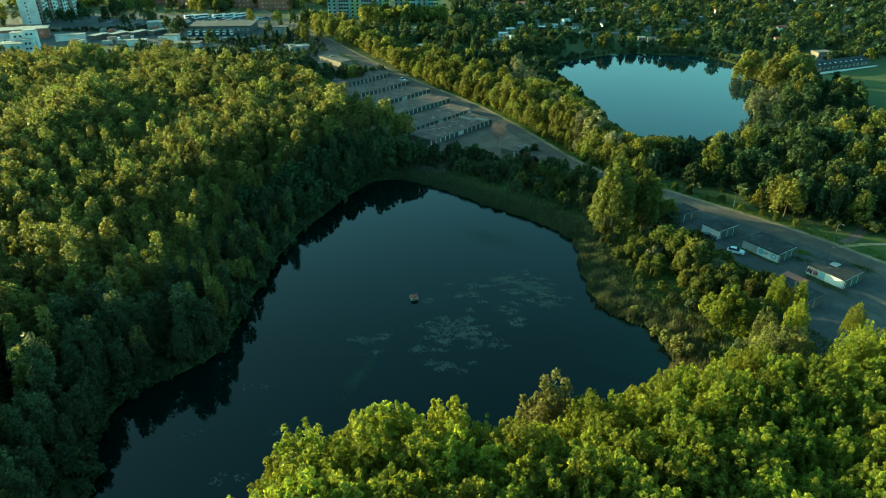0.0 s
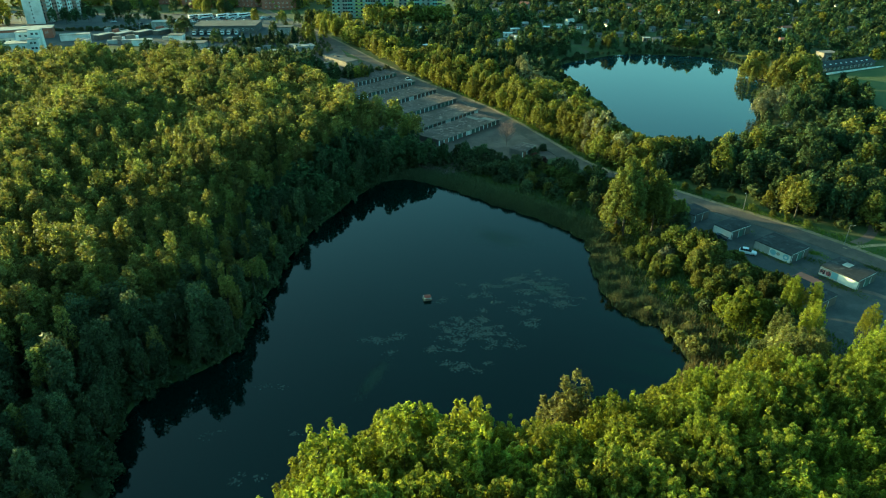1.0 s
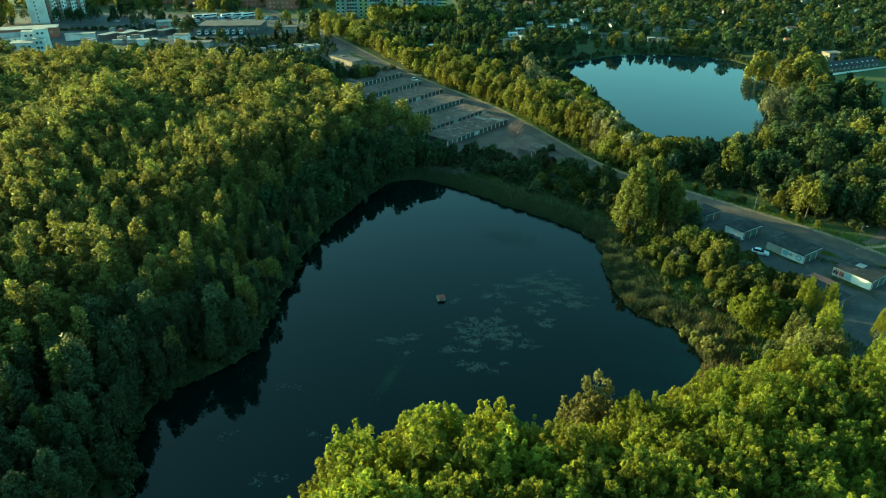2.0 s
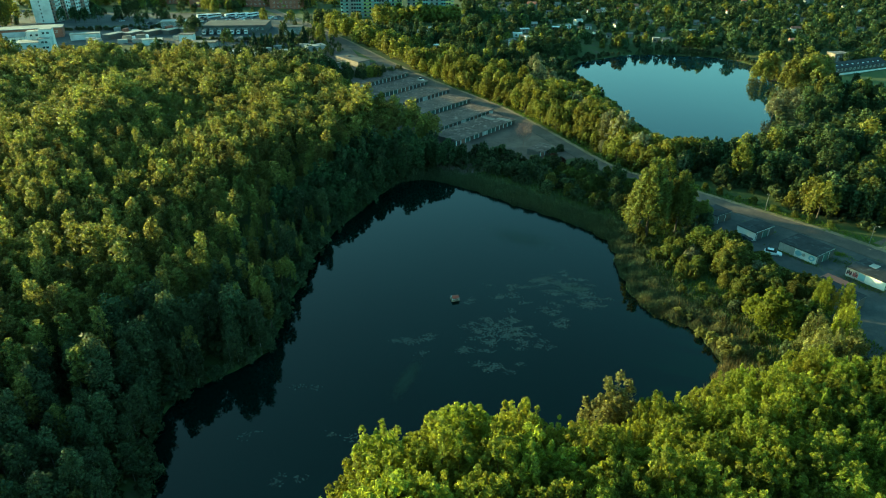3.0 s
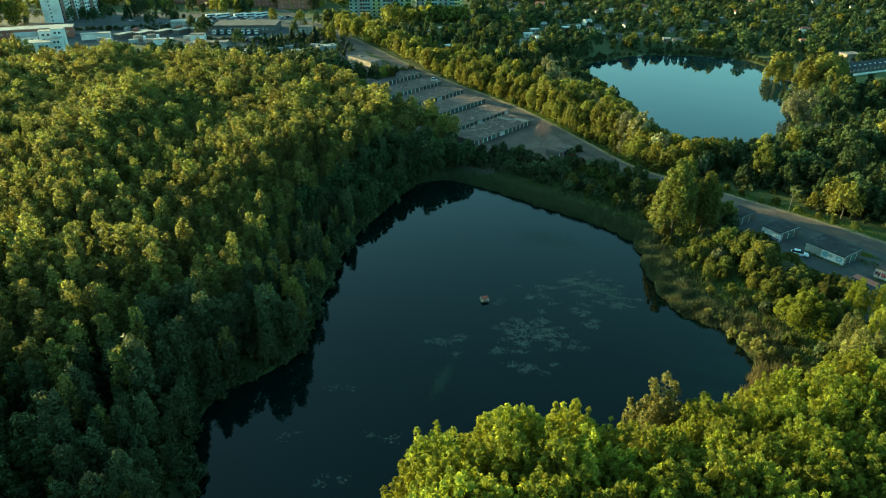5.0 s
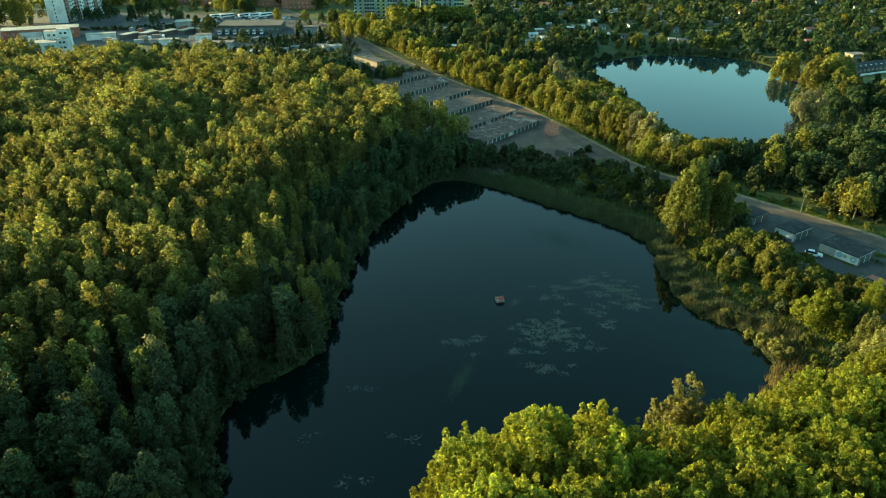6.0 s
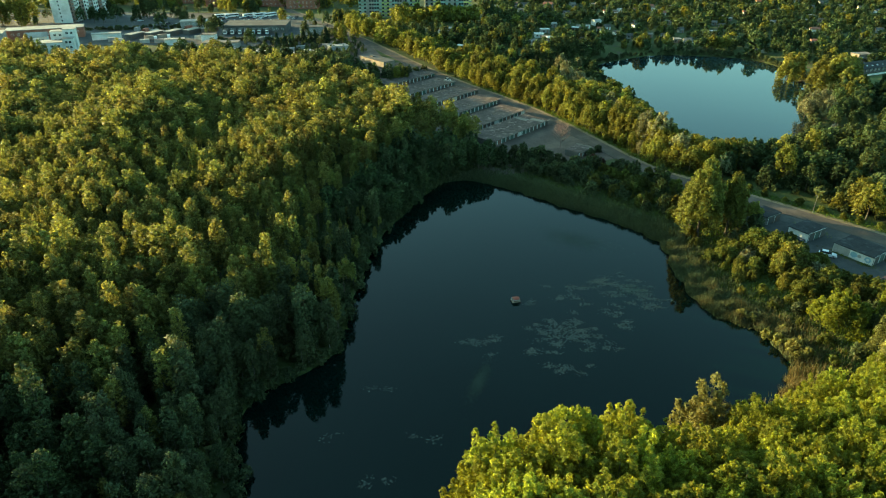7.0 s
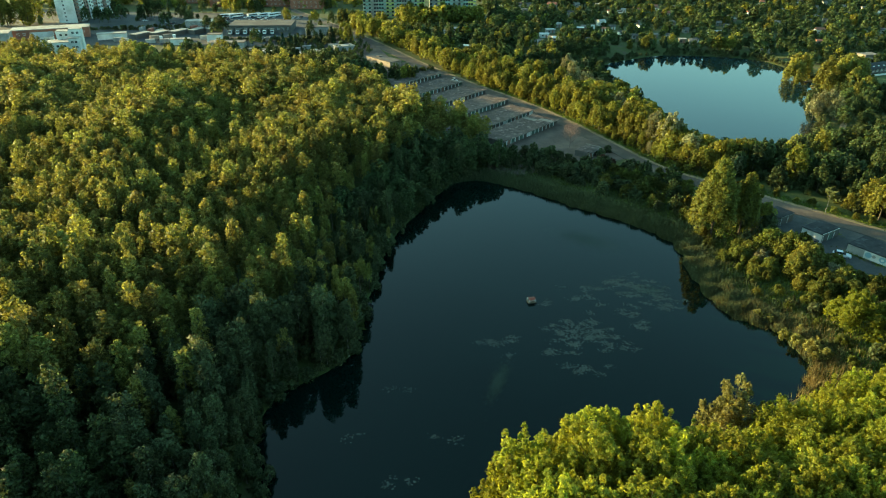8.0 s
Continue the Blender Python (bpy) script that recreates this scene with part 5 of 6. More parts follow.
def garage_row(cx, cy, bays, turn, rows, rnd, label):
    """A row of garages, one or two deep, with a door, a pillar and a roof sheet for each bay; doors face local -y."""
    long = bays * BAY
    deep = DEEP * rows
    root = empty("garage_block", label, "garage", "garage rows")
    part("wall", box(long, deep, TALL + 0.5, Matrix.Translation((0, 0, -0.5)), 0.03), DARK_WALL, root)
    part("roof_edge", box(long + 0.1, 0.16, 0.2, Matrix.Translation((0, -deep / 2 - 0.96, TALL + 0.02)), 0.02), STONE_DULL, root, "pale worn roof edge")
    for i in range(bays):
        x = -long / 2 + BAY * (i + 0.5)
        part_mesh("door", DOORS[rnd.choices((0, 1, 2, 3), (10, 4, 0.8, 0.7))[0]], root, "", Matrix.Translation((x + 0.31, -deep / 2 - 0.02, 0.05)))
        part_mesh("pillar", PILLAR, root, "", Matrix.Translation((x - BAY / 2 + 0.31, -deep / 2 - 0.05, 0.0)))
        for k in range(rows):
            y = -deep / 2 + DEEP * (k + 0.5)
            z = TALL + rnd.uniform(0.0, 0.10)
            part_mesh("roof_sheet", SHEET_LIGHT if rnd.random() < 0.03 else SHEET, root, "", Matrix.Translation((x, y - 0.42 + 0.84 * k, z)) @ Matrix.Rotation(radians(-1.2 if k == 0 else 1.2), 4, "X"))
    root.matrix_basis = Matrix.Translation((cx, cy, ground_at(cx, cy) + 0.02)) @ Matrix.Rotation(turn, 4, "Z")
    return root


rnd = random.Random(5)
ROW_X, ROW_Y = Vector((0.655, 0.755)), Vector((-0.755, 0.655))
ROW_TURN = math.atan2(0.755, 0.655)
for end, bays in (((21.6, 274.4), 14), ((13.0, 290.0), 14), ((3.1, 308.6), 13), ((-6.9, 326.6), 14), ((-18.6, 343.2), 14), ((-29.7, 360.6), 13)):
    mid = Vector(end) - ROW_X * (bays * BAY / 2) + ROW_Y * 6.0
    garage_row(mid.x, mid.y, bays, ROW_TURN, 2, rnd, "long flat-roofed garage row with brownish felt and dark doors")
low = garage_row(27.5, 235.5, 3, ROW_TURN, 1, rnd, "short low garage row with a worn pale-edged roof")
part("roof_edge", box(0.5, 6.6, 0.12, Matrix.Translation((4.4, 0, 2.42)), 0.02), STONE_DULL, low, "pale worn roof edge")
part("roof_edge", box(5.2, 0.4, 0.12, Matrix.Translation((1.4, -3.5, 2.42)), 0.02), STONE_DULL, low, "pale worn roof edge")


def near_garage(cx, cy, sx, sy, h, turn, wall, bays, label):
    """A single garage with its long plastered wall on local -x and its doors on local -y."""
    root = empty("garage", label, "garage", "single garages beside the road")
    part("wall", box(sx, sy, h + 0.5, Matrix.Translation((0, 0, -0.5)), 0.03), wall, root)
    part("door_front", box(sx - 0.1, 0.06, h - 0.1, Matrix.Translation((0, -sy / 2 - 0.02, 0)), 0.0), DOOR_DARK, root, "dark painted front")
    for i in range(bays):
        x = -sx / 2 + sx * (i + 0.5) / bays
        w = sx / bays - 0.9
        d = part("door", box(w, 0.1, h - 0.45, Matrix.Translation((x, -sy / 2 - 0.06, 0.05)), 0.02), (DOOR_DARK, DOOR_GREEN, DOOR_DARK, DOOR_WHITE)[i % 4] if bays > 2 else DOOR_DARK, root)
        part("hinge_post", box(0.12, 0.06, h - 0.4, Matrix.Translation((x - w / 2 - 0.1, -sy / 2 - 0.09, 0.0))), DOOR_WHITE, d)
    n = max(2, round(sy / 2.8))
    for i in range(n):
        y = -sy / 2 + sy * (i + 0.5) / n
        part("roof_sheet", box(sx + 0.6, sy / n - 0.02, 0.16, Matrix.Translation((0, y, h + 0.004 + 0.012 * (i % 2))), 0.03), FELT_BAY_DARK, root)
    part("roof_edge", box(0.14, sy + 0.3, 0.2, Matrix.Translation((-sx / 2 - 0.34, 0, h - 0.06)), 0.02), FELT_BAY_DARK, root)
    root.matrix_basis = Matrix.Translation((cx, cy, ground_at(cx, cy) + 0.05)) @ Matrix.Rotation(turn, 4, "Z")
    return root


# pinkish plaster dulled: the wall's shade is put into its colour
SHADED_PLASTER = rough_material("shaded_pink_plaster", (0.36, 0.34, 0.33), (0.48, 0.45, 0.44), 2.0, 0.9, 0.004, (0.28, 0.25, 0.23))
g1 = near_garage(72.2, 173.6, 6.5, 6.0, 2.5, 0.55, GREY_WALL, 2, "small grey garage with a dark felt roof beside the road")
g2 = near_garage(79.6, 163.2, 8.2, 6.0, 2.5, 0.54, WHITE_WALL, 3, "white-walled garage with a dark flat roof")
g3 = near_garage(88.2, 151.3, 8.2, 10.4, 2.5, 0.57, WHITE_WALL, 3, "long white-walled garage with wall paintings and dark roof")
g4 = near_garage(98.3, 137.5, 8.2, 9.4, 2.5, 0.55, WHITE_WALL, 3, "garage with a sprayed red and white side wall")
g5 = near_garage(82.6, 127.6, 7.6, 10.6, 2.4, 0.55, GREY_WALL, 2, "grey garage with a flat dark felt roof")
lean_to = building("lean_to_shed", "low shed with a rusty red sheet roof beside a garage", "shed", 85.7, 133.2, 3.6, 5.0, 2.1, 0.55, GREY_WALL, TILE_RED, 0.25, 0.12)
part("door", box(1.4, 0.08, 1.8, Matrix.Translation((0.4, -2.52, 0.05)), 0.02), DOOR_DARK, lean_to, "dark plank door")
paint_blue, paint_red, paint_pink = paint("blue_wall_paint", (0.22, 0.40, 0.48), 0.8), paint("red_wall_paint", (0.30, 0.07, 0.08), 0.8), paint("pink_wall_paint", (0.55, 0.38, 0.40), 0.8)
for y, z, w, h, m in ((-0.3, 0.5, 1.8, 1.5, paint_blue), (-1.7, 0.9, 1.0, 0.9, CONCRETE), (-3.9, 0.5, 1.7, 1.6, paint_blue), (-3.9, 0.9, 0.8, 0.7, WHITE_WALL)):
    bm = bmesh.new()
    bmesh.ops.create_cone(bm, cap_ends=True, segments=14, radius1=0.5, radius2=0.5, depth=0.02 if m != WHITE_WALL else 0.03, matrix=Matrix.Translation((-4.1 - 0.02, y, z + h / 2)) @ Matrix.Rotation(radians(90), 4, "Y") @ Matrix.Diagonal((h, w, 1, 1)))
    part("wall_painting", bm, m, g3, "sprayed blue wall painting")
part("wall_painting", box(0.016, 4.4, 2.1, Matrix.Translation((-4.105, 3.0, 0.1))), CONCRETE, g3, "bare grey plaster field")
letter = random.Random(4)
for i in range(22):
    y, z = 4.5 - 0.125 * i, 0.35 + letter.uniform(0, 0.5)
    part("wall_painting", box(0.02 + 0.004 * (i % 3), letter.uniform(0.12, 0.3), letter.uniform(0.6, 1.5), Matrix.Translation((-4.115, y, z))), letter.choice((paint_red, paint_red, CAR_DARK, paint_pink)), g4, "sprayed red lettering as plain bars")
# back half of the wall without sun, painted as a duller field
part("wall_field", box(0.012, 4.6, 2.2, Matrix.Translation((-4.106, 2.35, 0.05))), SHADED_PLASTER, g4, "pinkish plaster field dulled as in shade")
part("wall_painting", box(0.03, 1.5, 1.7, Matrix.Translation((-4.12, 0.9, 0.4))), paint_blue, g4, "sprayed pale blue field")
part("roof_patch", box(2.4, 1.8, 0.05, Matrix.Translation((1.4, 1.0, 2.69))), CONCRETE, g4, "pale roof patch")
for cx, cy, a, b in ((85.0, 148.0, 9, 1.6), (95.8, 144.4, 7, 2.2), (94.0, 134.0, 8, 1.8), (83.5, 166.5, 5, 1.4), (107, 142, 5, 3), (97, 150.5, 4, 2)):
    tuft = np.column_stack([rng.normal(0, a / 2.4, 900), rng.normal(0, b / 2.2, 900)])
    ca, sa = math.cos(-1.0), math.sin(-1.0)
    tuft = tuft @ np.array([[ca, sa], [-sa, ca]]) + np.array([cx, cy])
    blades("grass_patch", tuft, 0.15, 0.5, 0.3, GRASS, rng, "rough grass patch beside the garages", "grass")


# ---- the town's edge ----
def tower_block(cx, cy, sx, sy, storeys, turn, plan, label, cols):
    """A slab of flats: plaster bays in several colours, a window in every storey of each bay, balconies in some."""
    h = storeys * 2.75
    root = empty("apartment_block", label, "apartment block", "blocks of flats")
    n = len(plan)
    w = sx / n
    for i, m in enumerate(plan):
        part("facade_bay", box(w - 0.02, sy + (0.5 if i % 2 else 0.0), h + 1, Matrix.Translation((-sx / 2 + w * (i + 0.5), 0, -1)), 0.05), m, root)
    part("roof", box(sx + 0.4, sy + 0.9, 0.5, Matrix.Translation((0, 0, h + 0.004)), 0.05), FELT, root)
    shown = min(storeys, 9)
    for i in range(n):
        for k in range(shown):
            for c in range(cols):
                x = -sx / 2 + w * (i + (c + 0.5) / cols)
                y = -sy / 2 - (0.25 if i % 2 else 0.0) - 0.03
                if (i + c) % 3 == 1:
                    b = part_mesh("balcony", BALCONY, root, "", Matrix.Translation((x, y - 0.5, 0.5 + 2.75 * k)))
                else:
                    part_mesh("window", BLOCK_WINDOW, root, "", Matrix.Translation((x, y, 1.1 + 2.75 * k)))
    root.matrix_basis = Matrix.Translation((cx, cy, ground_at(cx, cy))) @ Matrix.Rotation(turn, 4, "Z")
    return root


def hollow(name, sx, sy, sz, face, rim, depth, outer, inner):
    """One box with a sunk field in one face: a window in its frame, or a balcony tub."""
    bm = box(sx, sy, sz)
    bm.faces.ensure_lookup_table()
    top = min(bm.faces, key=lambda f: f.normal.dot(Vector(face)) * -1)
    bmesh.ops.inset_region(bm, faces=[top], thickness=rim)
    bmesh.ops.translate(bm, verts=list(top.verts), vec=Vector(face) * -depth)
    top.material_index = 1
    me = bpy.data.meshes.new(name)
    bm.to_mesh(me)
    bm.free()
    me.materials.append(outer)
    me.materials.append(inner)
    return me


BALCONY = hollow("balcony", 2.4, 1.1, 1.1, (0, 0, 1), 0.09, 0.95, GREY_WALL, CONCRETE)
BLOCK_WINDOW = hollow("window", 1.8, 0.12, 1.5, (0, -1, 0), 0.11, 0.07, GREY_WALL, GLASS_DARK)
tower_block(-69, 556, 50, 12, 11, 0.03, [MINT, GREY_WALL, MINT, LIME, MINT, GREY_WALL, MINT, LIME], "mint and lime slab of flats with balconies", 3)
tower_block(-21, 562, 38, 12, 11, 0.06, [GREY_WALL, OCHRE, MINT, GREY_WALL, MINT, OCHRE], "grey and yellow slab of flats with balconies", 3)
gable_end = tower_block(-317, 542, 56, 14, 8, 1.55, [RUST, WHITE_WALL, RUST, WHITE_WALL, RUST, WHITE_WALL, RUST, WHITE_WALL], "brown and white slab of flats with a white end wall", 2)
part("end_wall", box(0.3, 14.6, 23, Matrix.Translation((-28.1, 0, -1)), 0.03), WHITE_WALL, gable_end, "white plastered end wall")
for k in range(7):
    part_mesh("window", BLOCK_WINDOW, gable_end, "", Matrix.Translation((-28.3, 1.0, 1.2 + 2.75 * k)) @ Matrix.Rotation(radians(-90), 4, "Z") @ Matrix.Diagonal((0.6, 1, 0.8, 1)))
for cx, cy, sx, turn in ((-205, 618, 70, 0.08), (-150, 606, 30, 0.05), (-262, 640, 40, 0.1)):
    b = building("brick_building", "long red brick tenement with rows of small windows", "building", cx, cy, sx, 12, 13, turn, BRICK, FELT_DARK, 0.4, 0.4, 4.0)
    set_windows(b, "-y", sx, 12, int(sx / 4), (2.2, 5.6, 9.0), 2.0, False)


# ---- works yards ----
hall = building("works_hall", "long brick hall with a pale sheet roof", "hall", -296, 452, 46, 14, 6.5, 0.42, BRICK, CONCRETE, 0.5, 0.4)
set_windows(hall, "-y", 46, 14, 12, (4.0,), 2.0, False)
for cx, cy, sx, sy, h in ((-262, 402, 17, 11, 8.5), (-264, 410, 8, 7, 13.0), (-256, 409, 7, 7, 14.5), (-254, 402, 6, 6, 10.5)):
    b = building("works_building", "white plastered works building stepped in height", "building", cx, cy, sx, sy, h, 0.35, WHITE_WALL, CONCRETE, 0.2, 0.3)
    set_windows(b, "-y", sx, sy, max(2, int(sx / 4)), (h - 2.0, h - 5.0), 1.0)
b = building("gate_house", "small white house with a grey pitched roof", "house", -290, 430, 12, 9, 5.5, 0.42, WHITE_WALL, CONCRETE, 0.4, 0.3, 2.5)
set_windows(b, "-y", 12, 9, 3, (3.6, 1.6), 1.0)
building("works_hall", "pale blue-grey flat hall beside the wood", "hall", -322, 424, 26, 14, 8, 0.42, CONCRETE, CONCRETE, 0.3, 0.4)
first_shed = building("store_shed", "low storage shed with a pale flat roof and dark front", "shed", -236, 452, 13, 5.0, 3.0, 1.2, DARK_WALL, CONCRETE, 0.3, 0.25, 0, "storage sheds")
part("gate", box(11, 0.1, 2.4, Matrix.Translation((0, -2.54, 0.05)), 0.02), DOOR_DARK, first_shed, "dark sliding gate")
for x, y in ((-225, 458), (-214, 464), (-203, 470), (-193, 477)):
    copy_thing(first_shed, Matrix.Translation((x, y, ground_at(x, y))) @ Matrix.Rotation(1.2, 4, "Z"))
for cx, cy, sx, sy, h, turn, wall, roof, label in (
        (-254, 449, 18, 6, 3.5, 0.4, WHITE_WALL, CONCRETE, "low white store with a grey roof"),
        (-201, 431, 12, 5, 3.4, 0.25, WHITE_WALL, CONCRETE, "white container office above the trees"),
        (-180, 437, 9, 6, 5.5, 0.05, WHITE_WALL, FELT, "white cubic control house on a flat hall"),
        (-168, 424, 22, 9, 3.6, 0.1, GREY_WALL, FELT, "flat grey hall with a concrete roof"),
        (-160, 484, 44, 26, 5.0, 0.08, DARK_WALL, FELT_DARK, "wide bus depot hall with a felt roof"),
        (-118, 470, 16, 8, 5.0, 0.1, GREY_WALL, FELT_DARK, "dark flat workshop beside the depot"),
        (-210, 500, 22, 10, 4.5, 0.2, CONCRETE, CONCRETE, "pale flat store by the yard road"),
        (-140, 400, 12, 6, 3.2, 0.15, WHITE_WALL, WHITE_WALL, "low white shed at the wood's edge"),
        (-118, 398, 14, 6, 3.0, 0.2, WHITE_WALL, CONCRETE, "low pale shed at the wood's edge"),
        (-106, 405, 10, 7, 3.0, 0.3, GREY_WALL, CONCRETE, "low concrete shed beside the road"),
        (-92, 418, 12, 7, 2.8, 0.5, GREY_WALL, CONCRETE, "low flat shed beside the road bend")):
    b = building("works_building", label, "building", cx, cy, sx, sy, h, turn, wall, roof, 0.3, 0.35)
    set_windows(b, "-y", sx, sy, max(2, int(sx / 3.2)), (h * 0.55,), 0.8, False)
# concrete hall above the garage rows
f2 = building("concrete_hall", "long pale concrete hall with a grey flat roof", "hall", -64.6, 387.0, 8.0, 26, 3.0, 0.70, STONE_DULL, FELT_DARK, 0.3, 0.3)
part("roof_hatch", box(2.0, 3.0, 0.5, Matrix.Translation((0, 4, 3.3)), 0.03), FELT_DARK, f2, "raised roof hatch")
building("concrete_shed", "low pale concrete shed with overgrown roof", "shed", -77.5, 377.5, 10, 12, 2.6, 0.70, STONE_DULL, FELT_DARK, 0.3, 0.3)


# ---- gardens and field ----
garden_rng = random.Random(9)
def garden_house(x, y, sx, sy, h, wall, roof, gable, label):
    b = building("garden_house", label, "garden house", x, y, sx, sy, h, garden_rng.uniform(-0.5, 0.5), wall, roof, 0.3, 0.2, gable, "allotment houses")
    part("door", box(0.9, 0.08, 1.95, Matrix.Translation((sx * 0.2, -sy / 2 - 0.03, 0.02))), DOOR_BROWN, b)
    part("window", box(1.1, 0.08, 0.9, Matrix.Translation((-sx * 0.22, -sy / 2 - 0.03, 1.0))), GLASS_DARK, b)


for x, y, sx, sy, h, wall, roof, gable in HOUSES:
    garden_house(x, y, sx, sy, h, wall, roof, gable, "pale garden house with a white wall" if wall is WHITE_WALL else "small grey garden house among fruit trees")
stand = building("club_house", "long low club house with dark roof and white roof lights", "building", 234, 386, 46, 12, 2.4, 0.42, DARK_WALL, FELT_BAY_DARK, 0.6, 0.3, 2.2)
set_windows(stand, "-y", 46, 12, 12, (1.4,), 1.5, False)
for i in range(9):
    part("skylight", box(1.2, 0.8, 0.10, Matrix.Translation((-18 + 4.5 * i, -3.6, 3.34)) @ Matrix.Rotation(radians(18.4), 4, "X")), WHITE_WALL, stand, "white roof light")
field_wall = empty("field_wall", "low white wall along the edge of the playing field", "wall")
for i in range(14):
    part("wall_panel", box(3.7, 0.16, 1.1, Matrix.Translation((-25 + 3.75 * i, 0, -0.1)), 0.02), WHITE_WALL, field_wall)
field_wall.matrix_basis = Matrix.Translation((237.5, 376.5, ground_at(237.5, 376.5))) @ Matrix.Rotation(0.42, 4, "Z")
b = building("house", "two-storey pale house behind the club house", "house", 234, 402, 10.0, 7, 5.2, 0.2, STONE_DULL, FELT, 0.3, 0.3)
set_windows(b, "-y", 9.0, 7, 3, (3.3, 1.3), 0.8, False)
building("boat_house", "low white boat house on the lake shore", "shed", 184.5, 430, 7, 4, 2.4, 0.1, WHITE_WALL, CONCRETE, 0.3, 0.2)


def jetty(x, y, long, turn):
    root = empty("jetty", "grey wooden jetty on posts in the lake", "jetty", "lake jetties")
    for i in range(int(long / 0.5)):
        part_mesh("plank", PLANK, root, "", Matrix.Translation((0.5 * i, 0, 0.45)))
    for i in range(int(long / 2) + 1):
        for side in (-0.7, 0.7):
            part("post", tube((2 * i, side, -1.5), (2 * i, side, 0.6), 0.09, 0.08), WOOD, root)
    root.matrix_basis = Matrix.Translation((x, y, 0)) @ Matrix.Rotation(turn, 4, "Z")


PLANK = panel_mesh("plank", 0.47, 1.8, 0.06, WOOD, 0.01)
jetty(172.5, 345, 9, 0.5)
jetty(175, 360, 6, 0.2)
jetty(178, 414, 6, -0.3)


# ---- vehicles ----
def car_thing(name, body_mat, label, m, long=4.5, wide=1.8, tall=1.48, group=""):
    """A passenger car, front to +x: shaped body, glass house, wheels with rims, lamps."""
    root = empty(name, label, "car", group)
    a = long / 2

    def shell(profile, half, taper, mat, nm, lab=""):
        bm = bmesh.new()
        rows = []
        for sgn in (-1, 1):
            rows.append([bm.verts.new((x, sgn * (half - taper * max(0.0, z - 0.75)), z)) for x, z in profile])
        n = len(profile)
        for i in range(n):
            bm.faces.new((rows[0][i], rows[0][(i + 1) % n], rows[1][(i + 1) % n], rows[1][i]))
        bm.faces.new(rows[0][::-1])
        bm.faces.new(rows[1])
        bmesh.ops.recalc_face_normals(bm, faces=bm.faces)
        bmesh.ops.bevel(bm, geom=list(bm.edges), offset=0.05, segments=2, affect="EDGES")
        return part(nm, bm, mat, root, lab)

    shell([(-a, 0.35), (-a + 0.05, 0.85), (-a + 0.35, 0.98), (0.9, 0.95), (a - 0.25, 0.80), (a, 0.6), (a - 0.05, 0.3), (-a + 0.1, 0.25)], wide / 2, 0.1, body_mat, "body")
    shell([(-a + 0.25, 0.95), (-a + 0.75, tall - 0.08), (0.1, tall - 0.06), (0.95, 0.93)], wide / 2 - 0.05, 0.28, GLASS_DARK, "glass_house", "dark car windows")
    shell([(-a + 0.72, tall - 0.1), (-a + 0.8, tall), (0.0, tall), (0.12, tall - 0.08)], wide / 2 - 0.1, 0.22, body_mat, "roof_panel")
    for x in (-a + 0.85, a - 0.9):
        for side in (-1, 1):
            w = part("wheel", tube((x, side * (wide / 2 - 0.2), 0.32), (x, side * (wide / 2 + 0.01), 0.32), 0.32, 0.32, 14), BLACK, root, "black tyre")
            part("rim", tube((x, side * (wide / 2), 0.32), (x, side * (wide / 2 + 0.03), 0.32), 0.2, 0.18, 10), STEEL, w, "steel rim")
    for side in (-1, 1):
        part("headlight", box(0.1, 0.38, 0.14, Matrix.Translation((a - 0.06, side * 0.6, 0.6)), 0.02), LAMP_GLASS, root, "clear headlight")
        part("tail_light", box(0.08, 0.3, 0.16, Matrix.Translation((-a + 0.03, side * 0.65, 0.7)), 0.02), CAR_RED, root, "red tail light")
    root.matrix_basis = m
    return root


def on_ground(x, y, turn, lift=0.1):
    return Matrix.Translation((x, y, ground_at(x, y) + lift)) @ Matrix.Rotation(turn, 4, "Z")


white_car = car_thing("car", CAR_WHITE, "white estate car parked beside the garages", on_ground(78.9, 150.3, -0.5), 4.4, 1.8, 1.55)
dark_car = car_thing("car", CAR_DARK, "dark car parked beside a white garage wall", on_ground(74.8, 158.9, -0.62), 4.5)
road_car = car_thing("car", CAR_WHITE, "white car on the road beside the garages", on_ground(-22.2, 350.1, -0.98, 0.14), 4.5, 1.8, 1.6)
silver_car = car_thing("car", CAR_SILVER, "silver car parked in the works yard", on_ground(-170, 528, 1.2), 4.4)
red_car = car_thing("car", CAR_RED, "red car parked in the works yard", on_ground(-176, 528, 1.2), 4.3)
lot = random.Random(3)
for row in range(3):
    for i in range(12):
        x, y = -206 + 5.6 * i + lot.uniform(-0.6, 0.6), 524 + 9 * row + 0.4 * i
        if lot.random() < 0.75:
            c = copy_thing(lot.choice((white_car, dark_car, silver_car, silver_car, white_car)), on_ground(x, y, 1.4 + lot.uniform(-0.15, 0.15)))
            tagged(c, "car parked in a row in the works yard", "car", "cars in the works yard")
for x, y in ((-236, 512), (-243, 516), (-228, 506), (-150, 452), (-143, 453), (-134, 454), (-262, 522)):
    c = copy_thing(lot.choice((white_car, silver_car, dark_car)), on_ground(x, y, lot.uniform(0, 3)))
    tagged(c, "car standing in the works yard", "car", "cars in the works yard")


